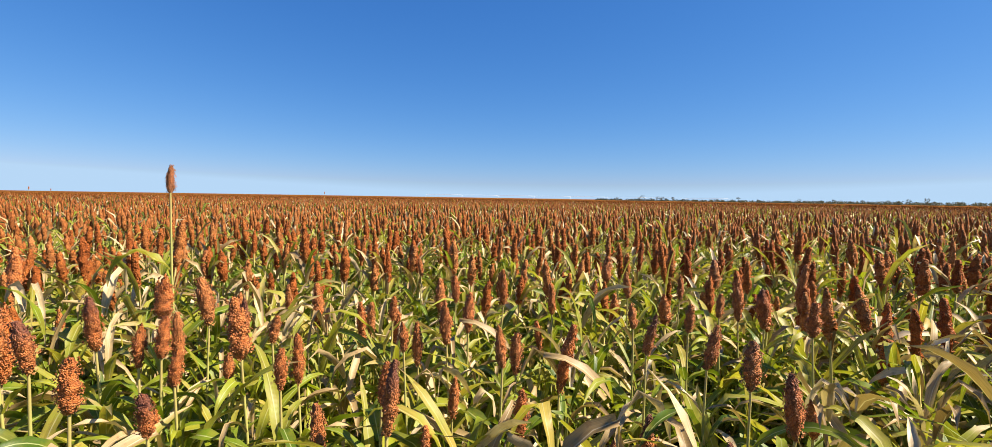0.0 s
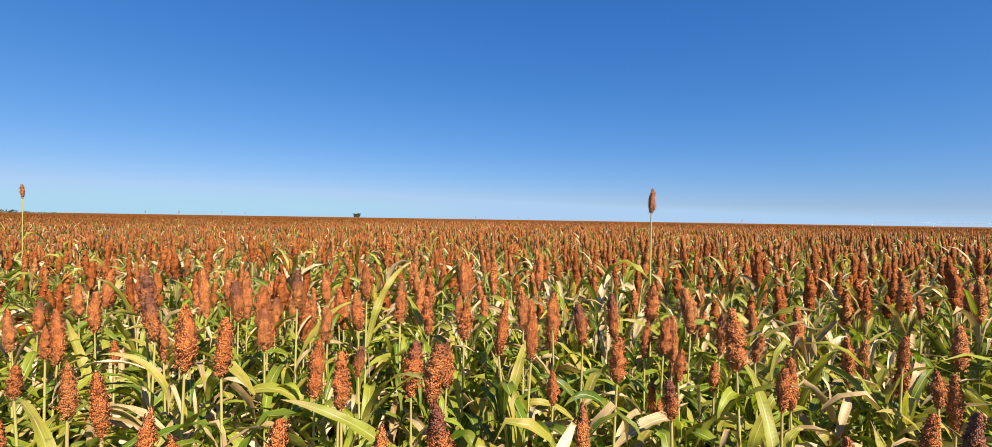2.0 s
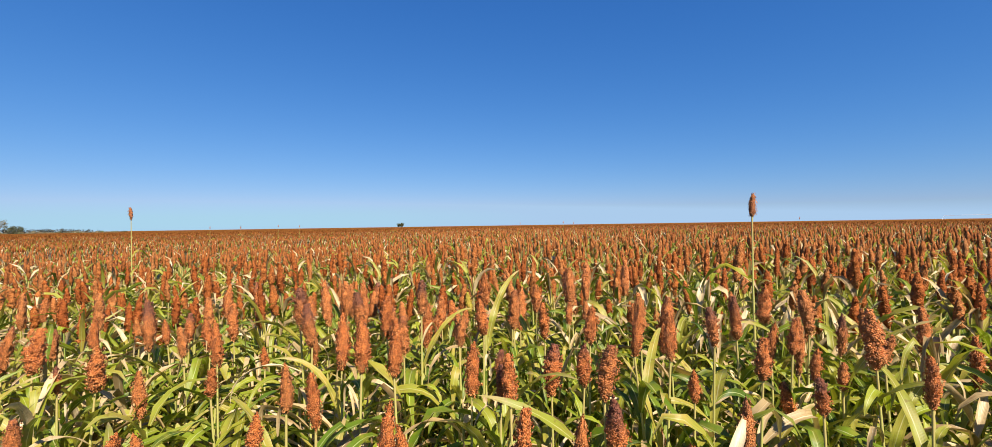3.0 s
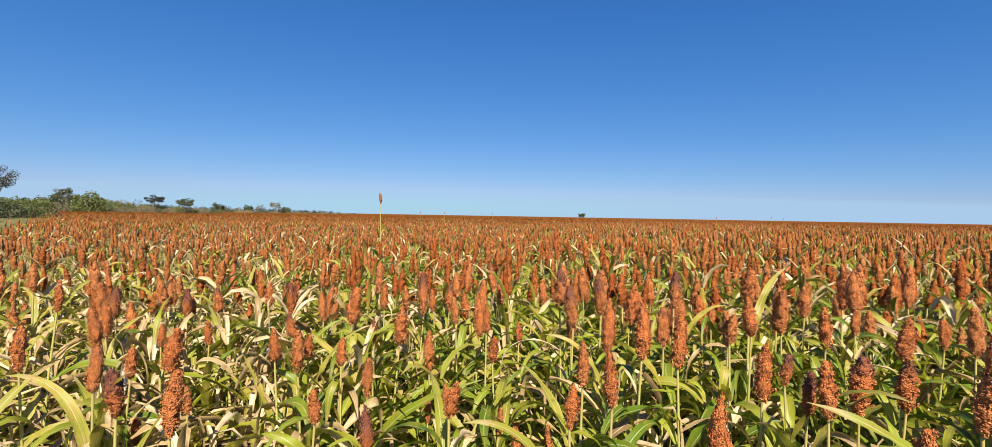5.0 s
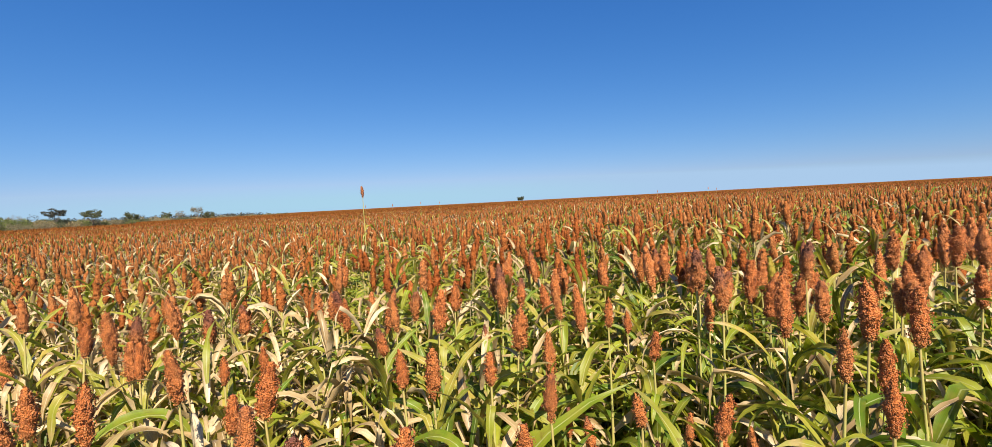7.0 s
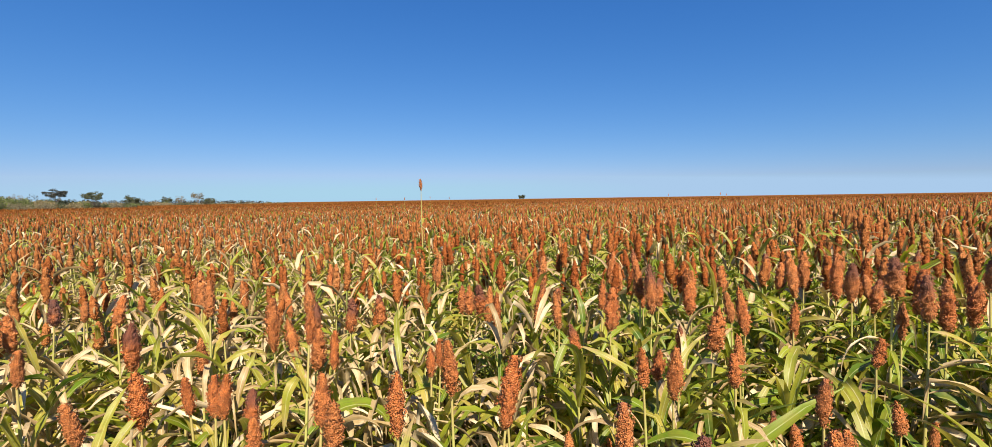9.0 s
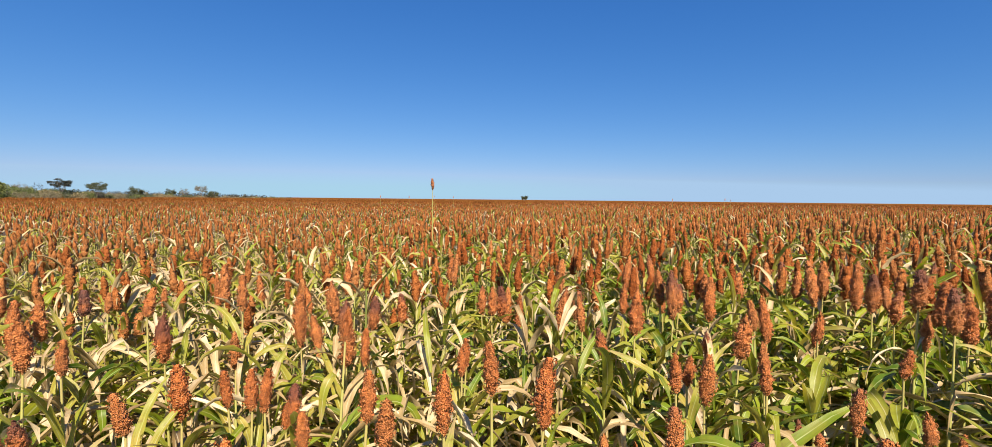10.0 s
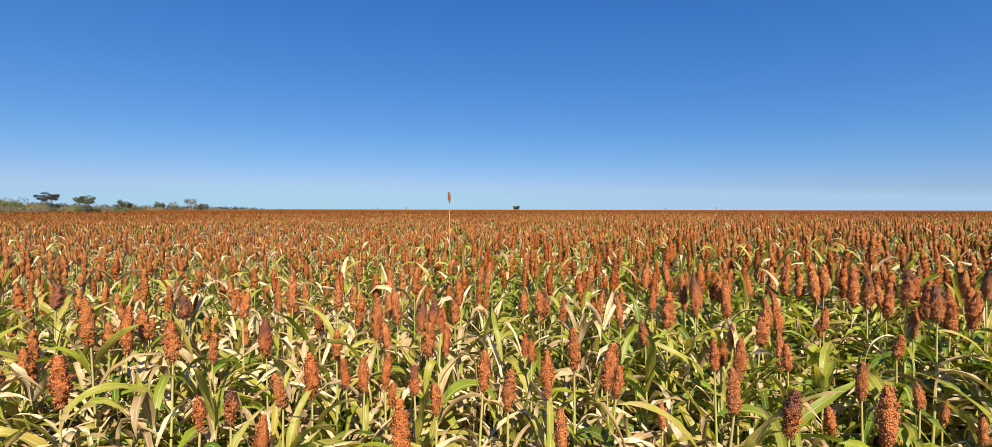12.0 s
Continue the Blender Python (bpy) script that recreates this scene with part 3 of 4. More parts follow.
STRIP_F = [
    (-0.37, 2.62, 1.11, 0.22, 0.072), (-0.34, 0.65, 1.22, 0.13, 0.042), (-0.34, 2.09, 1.22, 0.19, 0.074), (-0.26, 0.62, 1.18, 0.15, 0.044), (-0.25, 1.08, 1.20, 0.20, 0.063),
    (-0.25, 1.85, 1.19, 0.19, 0.074), (-0.24, 1.98, 1.17, 0.24, 0.074), (-0.23, 2.54, 1.10, 0.19, 0.074), (-0.20, 2.76, 1.14, 0.18, 0.074), (-0.16, 0.83, 1.26, 0.17, 0.066),
    (-0.11, 1.62, 1.19, 0.19, 0.074), (-0.10, 1.91, 1.12, 0.17, 0.074), (-0.07, 0.32, 1.19, 0.15, 0.042), (-0.07, 1.54, 1.13, 0.16, 0.069), (-0.06, 0.79, 1.25, 0.16, 0.054),
    (-0.03, 1.24, 1.20, 0.15, 0.062), (-0.03, 2.04, 1.15, 0.14, 0.058), (-0.02, 0.39, 1.12, 0.15, 0.042), (0.05, 1.49, 1.31, 0.16, 0.060), (0.07, 1.58, 1.14, 0.19, 0.074),
]
STRIP_G = [
    (0.08, 1.73, 1.15, 0.17, 0.068), (0.10, 2.59, 1.12, 0.22, 0.074), (0.15, 1.97, 1.10, 0.17, 0.074), (0.17, 0.12, 1.23, 0.15, 0.042), (0.18, 0.80, 1.17, 0.17, 0.056),
    (0.18, 1.13, 1.25, 0.11, 0.048), (0.19, 1.18, 1.23, 0.13, 0.044), (0.19, 2.15, 1.13, 0.17, 0.074), (0.23, 1.75, 1.15, 0.18, 0.073), (0.25, 0.68, 1.18, 0.12, 0.042),
    (0.26, 0.59, 1.21, 0.14, 0.051), (0.29, 1.83, 1.16, 0.12, 0.051), (0.30, 0.96, 1.17, 0.10, 0.042), (0.30, 1.28, 1.25, 0.15, 0.063), (0.33, 1.41, 1.35, 0.15, 0.061),
    (0.34, 0.26, 1.15, 0.15, 0.042), (0.46, 0.41, 1.27, 0.14, 0.060), (0.46, 0.85, 1.13, 0.17, 0.074), (0.47, 1.45, 1.23, 0.18, 0.063), (0.48, 0.37, 1.13, 0.17, 0.060),
]
STRIP_H = [
    (0.48, 1.53, 1.23, 0.17, 0.061), (0.57, 0.83, 1.16, 0.15, 0.064), (0.58, 1.32, 1.21, 0.16, 0.055), (0.60, 1.86, 1.13, 0.24, 0.074), (0.63, 1.63, 1.27, 0.14, 0.062),
    (0.66, 1.00, 1.26, 0.14, 0.060), (0.72, 0.76, 1.27, 0.17, 0.046), (0.72, 1.40, 1.25, 0.10, 0.042), (0.72, 2.72, 1.16, 0.18, 0.058), (0.77, 1.51, 1.32, 0.18, 0.068),
    (0.79, 0.32, 1.13, 0.15, 0.042), (0.79, 0.66, 1.28, 0.15, 0.047), (0.82, 1.71, 1.30, 0.18, 0.074), (0.83, 3.31, 1.16, 0.17, 0.074), (0.84, 0.61, 1.16, 0.10, 0.042),
    (0.90, 1.64, 1.19, 0.12, 0.048), (0.91, 1.08, 1.27, 0.16, 0.057), (0.97, 0.48, 1.26, 0.12, 0.050), (0.98, 0.71, 1.30, 0.13, 0.052), (1.02, 1.05, 1.27, 0.14, 0.053),
]
STRIP_I = [
    (1.02, 2.13, 1.15, 0.17, 0.074), (1.06, 2.05, 1.24, 0.24, 0.074), (1.07, 0.38, 1.19, 0.10, 0.042), (1.07, 1.19, 1.15, 0.24, 0.068), (1.10, 1.51, 1.19, 0.12, 0.051),
    (1.17, 0.85, 1.28, 0.16, 0.048), (1.22, 0.65, 1.06, 0.12, 0.051), (1.23, 0.57, 1.21, 0.10, 0.042), (1.23, 0.75, 1.23, 0.13, 0.042), (1.26, 0.69, 1.26, 0.12, 0.046),
    (1.28, 0.08, 1.10, 0.15, 0.043), (1.32, -0.09, 1.20, 0.17, 0.042), (1.33, 0.74, 1.17, 0.20, 0.042), (1.37, 0.49, 1.26, 0.18, 0.066), (1.39, 0.35, 1.19, 0.12, 0.042),
    (1.46, 0.69, 1.12, 0.10, 0.042), (1.46, 1.06, 1.28, 0.16, 0.068), (1.46, 2.35, 1.22, 0.24, 0.074), (1.51, 0.09, 1.16, 0.12, 0.042), (1.52, 0.89, 1.27, 0.17, 0.070),
]
STRIP_J = [
    (1.55, 0.47, 1.13, 0.16, 0.043), (1.60, 0.66, 1.22, 0.10, 0.042), (1.62, 0.85, 1.19, 0.16, 0.048), (1.70, -0.24, 1.06, 0.15, 0.049), (1.74, 1.63, 1.20, 0.13, 0.054),
    (1.78, -0.90, 1.19, 0.15, 0.047), (1.78, 0.23, 1.21, 0.10, 0.042), (1.81, -0.13, 1.21, 0.13, 0.042), (1.87, 0.74, 1.20, 0.18, 0.055), (1.90, 0.26, 1.12, 0.16, 0.046),
    (1.92, 1.32, 1.12, 0.15, 0.064), (1.95, 0.17, 1.20, 0.16, 0.056), (2.02, -0.24, 1.08, 0.24, 0.055), (2.02, 0.48, 1.23, 0.10, 0.042), (2.03, -0.81, 1.20, 0.14, 0.059),
    (2.08, 1.16, 1.15, 0.15, 0.042), (2.09, -0.69, 1.22, 0.14, 0.051), (2.09, 0.66, 1.13, 0.14, 0.045), (2.12, -0.03, 1.07, 0.16, 0.060), (2.12, 0.74, 1.06, 0.20, 0.053),
]
STRIP_K = [
    (2.14, -0.50, 1.22, 0.14, 0.042), (2.15, 0.20, 1.19, 0.16, 0.056), (2.19, 0.59, 1.06, 0.16, 0.067), (2.39, 2.36, 1.19, 0.17, 0.074), (2.41, -0.40, 1.23, 0.10, 0.042),
    (2.42, -0.60, 1.24, 0.11, 0.044), (2.46, -0.04, 1.23, 0.14, 0.042), (2.48, 0.47, 1.22, 0.13, 0.054), (2.50, 0.03, 1.05, 0.13, 0.042), (2.60, -1.01, 1.24, 0.13, 0.053),
    (2.60, 0.27, 1.21, 0.18, 0.053), (2.69, -0.69, 1.25, 0.10, 0.042), (2.75, 0.75, 1.08, 0.19, 0.073), (2.81, -0.86, 1.20, 0.17, 0.074), (2.87, 0.97, 1.25, 0.11, 0.044),
    (2.89, -0.27, 1.25, 0.12, 0.047), (2.90, -0.76, 1.20, 0.22, 0.059), (2.99, -0.50, 1.25, 0.12, 0.042), (3.04, -0.05, 1.11, 0.19, 0.064), (3.08, -0.42, 1.09, 0.17, 0.074),
]
STRIP_L = [
    (3.27, -0.12, 0.95, 0.24, 0.074), (3.27, 1.01, 1.24, 0.16, 0.066), (3.35, -1.02, 1.20, 0.23, 0.057), (3.45, -0.01, 1.21, 0.17, 0.074), (3.59, -0.62, 1.22, 0.17, 0.074),
]
KNOWN = STRIP_A + STRIP_B + STRIP_C + STRIP_D + STRIP_E + STRIP_F + STRIP_G + STRIP_H + STRIP_I + STRIP_J + STRIP_K + STRIP_L

px, py = rows_of_plants(15, 0.45, 0.13)
dist, r0 = from_track(px, py), np.hypot(px - MIDDLE[0], py - MIDDLE[1])
bearing = np.degrees(np.arctan2(px - MIDDLE[0], py - MIDDLE[1]))
clear = dist > 0.62
for kx, ky, *_ in KNOWN:
    clear &= np.hypot(px - kx, py - ky) > 0.14
seen = (bearing > -75) & (bearing < 128)
near_count = 296 - len(KNOWN)
front = clear & seen & (dist < 6)
near = np.zeros(len(px), bool)
order = np.nonzero(front)[0][np.argsort(dist[front])]
near[order[:near_count]] = True

# head, stalk and blade meshes that the nearest plants share
HEADS_FINE = [mesh_of("panicle", head_shape(11 + k, 12, 18, 820, 0.0165), PLANT_MATS) for k in range(14)]
HEADS_PLAIN = [mesh_of("panicle", head_shape(41 + k, 10, 15, 360, 0.017), PLANT_MATS) for k in range(8)]
HEADS_OLD = [mesh_of("panicle", head_shape(91 + k, 12, 16, 900, 0.014), [GRAIN_OLD]) for k in range(2)]
HEADS_DULL = [mesh_of("panicle", head_shape(85 + k, 12, 16, 900, 0.014), [GRAIN_DULL]) for k in range(2)]
HEADS_YOUNG = [mesh_of("panicle", head_shape(95 + k, 12, 16, 900, 0.014), [GRAIN_YOUNG]) for k in range(2)]
STALKS = [mesh_of("stalk", stalk_shape(7, k), PLANT_MATS) for k in range(5)]
FLAGS = {
    mat: [mesh_of("leaf", blade_shape(500 + 10 * mat + k, mat, 10, 3, 0.7 + 0.4 * k, 0.22 + 0.03 * k, 0.046 if mat < 3 else 0.018, 1.0 + 0.06 * k), PLANT_MATS) for k in range(5)]
    for mat in (1, 2, 3)
}
BLADES = {mat: [mesh_of("leaf", blade_of_kind(100 * mat + k, mat, 11, 3), PLANT_MATS) for k in range(12)] for mat in (1, 2, 3)}
LABELS = (
    "ripe rust-red sorghum plant with green and drying leaves",
    "ripe sorghum plant, orange-brown head, yellowing leaves",
    "short sorghum plant with mostly dry straw-coloured leaves",
)


def sorghum_plant(x, y, foot, length, fine, width, dryness, leaves, r, heads=None, label=""):
    """One plant: foot is the height of the head's lower end, length that of the head."""
    lx, ly = r.gauss(0, 0.03), r.gauss(0, 0.03)
    ob = new("sorghum_plant")
    ob.empty_display_size = 0.05
    ob.location = (x - lx * foot, y - ly * foot, 0)
    lean = Matrix(((1, 0, lx, 0), (0, 1, ly, 0), (0, 0, 1, 0), (0, 0, 0, 1)))

    def put(name, me, m):
        p = new(name, me)
        p.parent = ob
        p.matrix_basis = m
        return p

    put("stalk", r.choice(STALKS), Matrix.Translation((0, 0, 0)) @ pose(0, 0, 0, -math.degrees(ly), math.degrees(lx), 0) @ Matrix.Diagonal((1, 1, foot + 0.01, 1)))
    wide = width / 0.41
    put(
        "panicle", r.choice(heads or (HEADS_FINE if fine else HEADS_PLAIN)),
        Matrix.Translation((lx * foot, ly * foot, foot)) @ pose(0, 0, 0, r.gauss(0, 4), r.gauss(0, 4), r.uniform(0, 360)) @ Matrix.Diagonal((wide, wide, length, 1)),
    )
    q = r.uniform(0, 360)
    for k in range(leaves):
        q += 180 + r.gauss(0, 22)
        z = foot * (0.26 + 0.63 * (k + r.uniform(0.1, 0.9)) / leaves)
        high = k / leaves
        roll = r.random()
        mat = 3 if roll < dryness * (1.25 - 0.5 * high) else 2 if roll < dryness * (1.25 - 0.5 * high) + (0.16 if x + 0.6 * y > -0.8 else 0.2) else 1
        s = r.uniform(0.9, 1.15) * (1.1 - 0.45 * high)
        if k == leaves - 1:
            z = foot * r.uniform(0.82, 0.92)
        put("leaf", r.choice((FLAGS if k == leaves - 1 else BLADES)[mat]), Matrix.Translation((lx * z, ly * z, z)) @ pose(0, 0, 0, 0, 0, q) @ Matrix.Diagonal((s, s, s, 1)))
    return tagged(ob, label or (LABELS[2] if length < 0.16 else LABELS[dryness > 0.5]), "sorghum", "sorghum plants at the field edge")


pick = random.Random(5)
for kx, ky, kz, kl, kw in KNOWN:
    sorghum_plant(kx, ky, kz, kl, from_track(kx, ky) < 2.5, kw, 0.38 if kx + 0.6 * ky > -0.8 else 0.74, 21, pick)
for kx, ky, kz in ((-4.56, 1.41, 1.23), (-3.95, 1.49, 1.17)):
    sorghum_plant(kx, ky, kz, 0.12, True, 0.06, 0.78, 14, pick, HEADS_OLD, "sorghum plant with a blackened sooty head")
for kx, ky, kz in ((1.75, 2.45, 1.12), (0.4, 2.45, 1.1)):
    sorghum_plant(kx, ky, kz, 0.17, True, 0.06, 0.2, 14, pick, HEADS_YOUNG, "late sorghum plant with an unripe yellow-green head")
for i in np.nonzero(near)[0]:
    d = dist[i]
    low = d < 2.3
    foot = float(crop_height(px[i], py[i])) + pick.gauss(0, 0.06) - (pick.uniform(0.12, 0.35) if low else 0)
    length = pick.uniform(0.1, 0.15) if low else pick.uniform(0.17, 0.25)
    sorghum_plant(float(px[i]), float(py[i]), foot, length, False, length * pick.uniform(0.28, 0.4), 0.38 if px[i] + 0.6 * py[i] > -0.8 else 0.74, 21, pick)

# the rest of the crop, joined
def crop(name, where, shapes, label):
    x, y = px[where], py[where]
    n = len(x)
    tall = crop_height(x, y) + rng.normal(0, 0.07, n)
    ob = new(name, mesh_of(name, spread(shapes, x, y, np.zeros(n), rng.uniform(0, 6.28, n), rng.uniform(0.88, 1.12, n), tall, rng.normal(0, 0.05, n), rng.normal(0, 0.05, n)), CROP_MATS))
    return tagged(ob, label, "crop", kind="stuff")


# leafy tillers fill the rows up to this far from the path, headed plants begin behind them
leafy_reach = np.where(bearing > 70, 2.25, 2.75)
rest = clear & ~near & ((seen & (r0 < 14.5)) | (r0 < 4))
west = px + 0.6 * py < -0.8
for side, greens, label in ((west, 0.2, "with many straw-dry leaves"), (~west, 0.6, "with yellow-green leaves")):
    MID = [plant_shape(200 + k, 7, 11, 45, 0.034, 16, 4, 3, greens, headed=greens > 0.3 or k % 7 > 1) for k in range(14)]
    LOW = [plant_shape(300 + k, 5, 5, 0, 0, 8, 2, 2, greens) for k in range(14)]
    TILLERS = [plant_shape(250 + k, 3, 2, 0, 0, 15, 6, 3, greens, headed=False) for k in range(12)]
    crop("sorghum_tillers", rest & side & (dist < leafy_reach), TILLERS, "leafy sorghum tillers crowded between the headed plants " + label)
    crop("sorghum_crop", rest & side & (dist >= leafy_reach) & (r0 < 6.8), MID, "dense ripe sorghum crop " + label)
    crop("sorghum_crop_behind", rest & side & (dist >= leafy_reach) & (r0 >= 6.8), LOW, "ripe sorghum crop further off " + label)



def undergrowth():
    """More leafy shoots, so that little light reaches the ground."""
    q = np.random.default_rng(23)
    w = np.nonzero(clear & seen & (dist < 3.4))[0]
    w = w[q.integers(0, len(w), 620)]
    n = len(w)
    x, y = px[w] + q.normal(0, 0.09, n), py[w] + q.normal(0, 0.09, n)
    tall = crop_height(x, y) * q.uniform(0.72, 0.98, n)
    out = []
    for side, greens in ((x + 0.6 * y < -0.8, 0.12), (x + 0.6 * y >= -0.8, 0.6)):
        shapes = [plant_shape(700 + k, 3, 2, 0, 0, 12, 5, 3, greens, headed=False) for k in range(12)]
        m = side.sum()
        out.append(spread(shapes, x[side], y[side], np.zeros(m), q.uniform(0, 6.28, m), q.uniform(0.95, 1.25, m), tall[side], q.normal(0, 0.08, m), q.normal(0, 0.08, m)))
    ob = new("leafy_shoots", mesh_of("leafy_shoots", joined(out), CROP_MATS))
    tagged(ob, "broad green and dry sorghum leaves filling the rows", "crop", kind="stuff")


undergrowth()


# dead lower leaves hang and lie between the stalks, coloured darker for the shade there
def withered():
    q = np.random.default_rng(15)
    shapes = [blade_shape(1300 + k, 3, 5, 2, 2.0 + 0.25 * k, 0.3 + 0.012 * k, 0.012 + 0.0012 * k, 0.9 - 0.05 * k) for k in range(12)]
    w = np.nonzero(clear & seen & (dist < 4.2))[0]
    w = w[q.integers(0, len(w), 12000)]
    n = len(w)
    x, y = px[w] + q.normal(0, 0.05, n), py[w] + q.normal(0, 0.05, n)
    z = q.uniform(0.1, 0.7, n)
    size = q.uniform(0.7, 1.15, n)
    ob = new("withered_leaves", mesh_of("withered_leaves", spread(shapes, x, y, z, q.uniform(0, 6.28, n), size, size, np.zeros(n), np.zeros(n)), [DEAD_SHADED] * 5))
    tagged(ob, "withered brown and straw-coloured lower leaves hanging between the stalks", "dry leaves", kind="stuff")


withered()

FAR = [
    joined([
        head_shape(400 + k, 3, 2, 0, 0).moved(pose(0, 0, 0.93) @ Matrix.Diagonal((0.15, 0.15, 0.22, 1))),
        *(
            blade_shape(900 + 3 * k + j, (3, 2, 3, 1, 2)[(k + 2 * j) % 5], 2, 2, 0.9 + 0.5 * j, 0.27, 0.042, 1.35 - 0.15 * j).moved(
                Matrix.Translation((0, 0, 0.92 - 0.07 * j)) @ pose(0, 0, 0, 0, 0, 137 * j + 40 * k)
            )
            for j in range(2)
        ),
    ])
    for k in range(12)
]
FARTHEST = [head_shape(460 + k, 3, 1, 0, 0).moved(pose(0, 0, 0.93) @ Matrix.Diagonal((0.17, 0.17, 0.24, 1))) for k in range(9)] + FAR[:4]
for near_by, away, gap, along, kinds in ((14.5, 32, 0.45, 0.23, FAR), (32, 72, 0.6, 0.66, FARTHEST)):
    px, py = rows_of_plants(away, gap, along)
    r0 = np.hypot(px - MIDDLE[0], py - MIDDLE[1])
    bearing = np.degrees(np.arctan2(px - MIDDLE[0], py - MIDDLE[1]))
    crop("sorghum_crop_far", (r0 >= near_by) & (r0 < away) & (bearing > -66) & (bearing < 122), kinds, "far rust-brown sorghum heads in one dense mass")

# beyond that the heads merge into one rough top
CANOPY = canopy_material()


def canopy():
    rr, aa = np.meshgrid(np.geomspace(60, 2600, 90), np.radians(np.linspace(-75, 132, 420)))
    x, y = MIDDLE[0] + rr * np.sin(aa), MIDDLE[1] + rr * np.cos(aa)
    keep = (inside_of(x, y) > 0) & ~((np.degrees(aa) < -40) & (rr > 108))
    rise = np.clip((rr - 62) / 14, 0, 1) * np.clip(inside_of(x, y) / 2.5, 0, 1)
    z = 0.3 + 0.79 * rise + rng.uniform(-0.12, 0.12, x.shape) * rise
    na, nr = x.shape
    a = (np.arange(na - 1)[:, None] * nr + np.arange(nr - 1)[None]).ravel()
    f = np.concatenate([np.stack([a, a + 1, a + nr + 1], -1), np.stack([a, a + nr + 1, a + nr], -1)])
    f = f[keep.ravel()[f].all(1)]
    ob = new("sorghum_canopy", mesh_of("sorghum_canopy", Shape(np.stack([x.ravel(), y.ravel(), z.ravel()], -1), f), [CANOPY], False))
    tagged(ob, "rust-brown sorghum field reaching to the horizon", "crop", kind="stuff")


canopy()


def fapanicles():
    q = np.random.default_rng(18)
    n = 45000
    rr, aa = 70 * (200 / 70) ** q.random(n), np.radians(q.uniform(-66, 122, n))
    x, y = MIDDLE[0] + rr * np.sin(aa), MIDDLE[1] + rr * np.cos(aa)
    ok = (inside_of(x, y) > 0.3) & ~((np.degrees(aa) < -40) & (rr > 108))
    x, y, n = x[ok], y[ok], ok.sum()
    z, tall, w, turn = q.uniform(0.97, 1.07, n), q.uniform(0.2, 0.4, n), q.uniform(0.05, 0.1, n), q.uniform(0, 6.28, n)
    v = [np.stack([x + w * np.cos(turn + k), y + w * np.sin(turn + k), z], -1) for k in (0, 2.094, 4.189)] + [np.stack([x, y, z + tall], -1)]
    o = np.arange(n)[:, None] * 4
    f = np.concatenate([o + [0, 1, 3], o + [1, 2, 3], o + [2, 0, 3]])
    # darker canopy colour replaces the shade these sparse cones would cast on each other
    ob = new("sorghum_heads_far", mesh_of("sorghum_heads_far", Shape(np.stack(v, 1).reshape(-1, 3), f, 0, np.zeros(4 * n)), [CANOPY], False))
    tagged(ob, "distant rust-brown sorghum heads merging towards the horizon", "crop", kind="stuff")


fapanicles()


TALL_BLADE = mesh_of("leaf", blade_shape(71, 2, 10, 3, 1.3, 0.34, 0.045, 0.75), PLANT_MATS)


# the few off-type plants that stand high above the crop
def tall_plant(x, y, foot, length, leaf_at, leaf_turn, label, panicle):
    ob = new("tall_sorghum_plant")
    ob.location = (x, y, 0)
    for name, me, m in (
        ("stalk", STALKS[0], Matrix.Diagonal((1.1, 1.1, foot + 0.01, 1))),
        ("panicle", panicle, Matrix.Translation((0, 0, foot)) @ Matrix.Diagonal((length * 0.88, length * 0.88, length, 1))),
        ("leaf", TALL_BLADE, Matrix.Translation((0, 0, leaf_at)) @ pose(0, 0, 0, 0, 0, leaf_turn)),
        ("leaf", BLADES[1][4], Matrix.Translation((0, 0, leaf_at - 0.35)) @ pose(0, 0, 0, 0, 0, leaf_turn + 170)),
    ):
        p = new(name, me)
        p.parent, p.matrix_basis = ob, m
    return tagged(ob, label, "sorghum", "tall sorghum plants")


tall_plant(1.64, 1.34, 1.735, 0.115, 1.42, 150, "tall off-type sorghum plant rising high above the crop", HEADS_DULL[0])
tall_plant(-3.12, 5.55, 1.838, 0.145, 1.4, 90, "tall thin sorghum plant with small head above crop", HEADS_DULL[1])

for bearing_deg, away, up in ((-18.5, 34, 0.16), (-15.5, 30, 0.14), (-12.2, 38, 0.24), (-10, 37, 0.18), (15.2, 36, 0.16), (20.4, 33, 0.18), (21.3, 41, 0.14), (44.4, 35, 0.2)):
    ox, oy = MIDDLE[0] + away * math.sin(radians(bearing_deg)), MIDDLE[1] + away * math.cos(radians(bearing_deg))
    tall_plant(ox, oy, 1.6 + up, 0.16, 1.35, bearing_deg * 7, "far off-type sorghum plant just topping the crop", HEADS_PLAIN[2])

# ---- trees, bushes, woods ----
def at_bearing(deg, metres):
    a = radians(deg)
    return MIDDLE[0] + metres * math.sin(a), MIDDLE[1] + metres * math.cos(a)


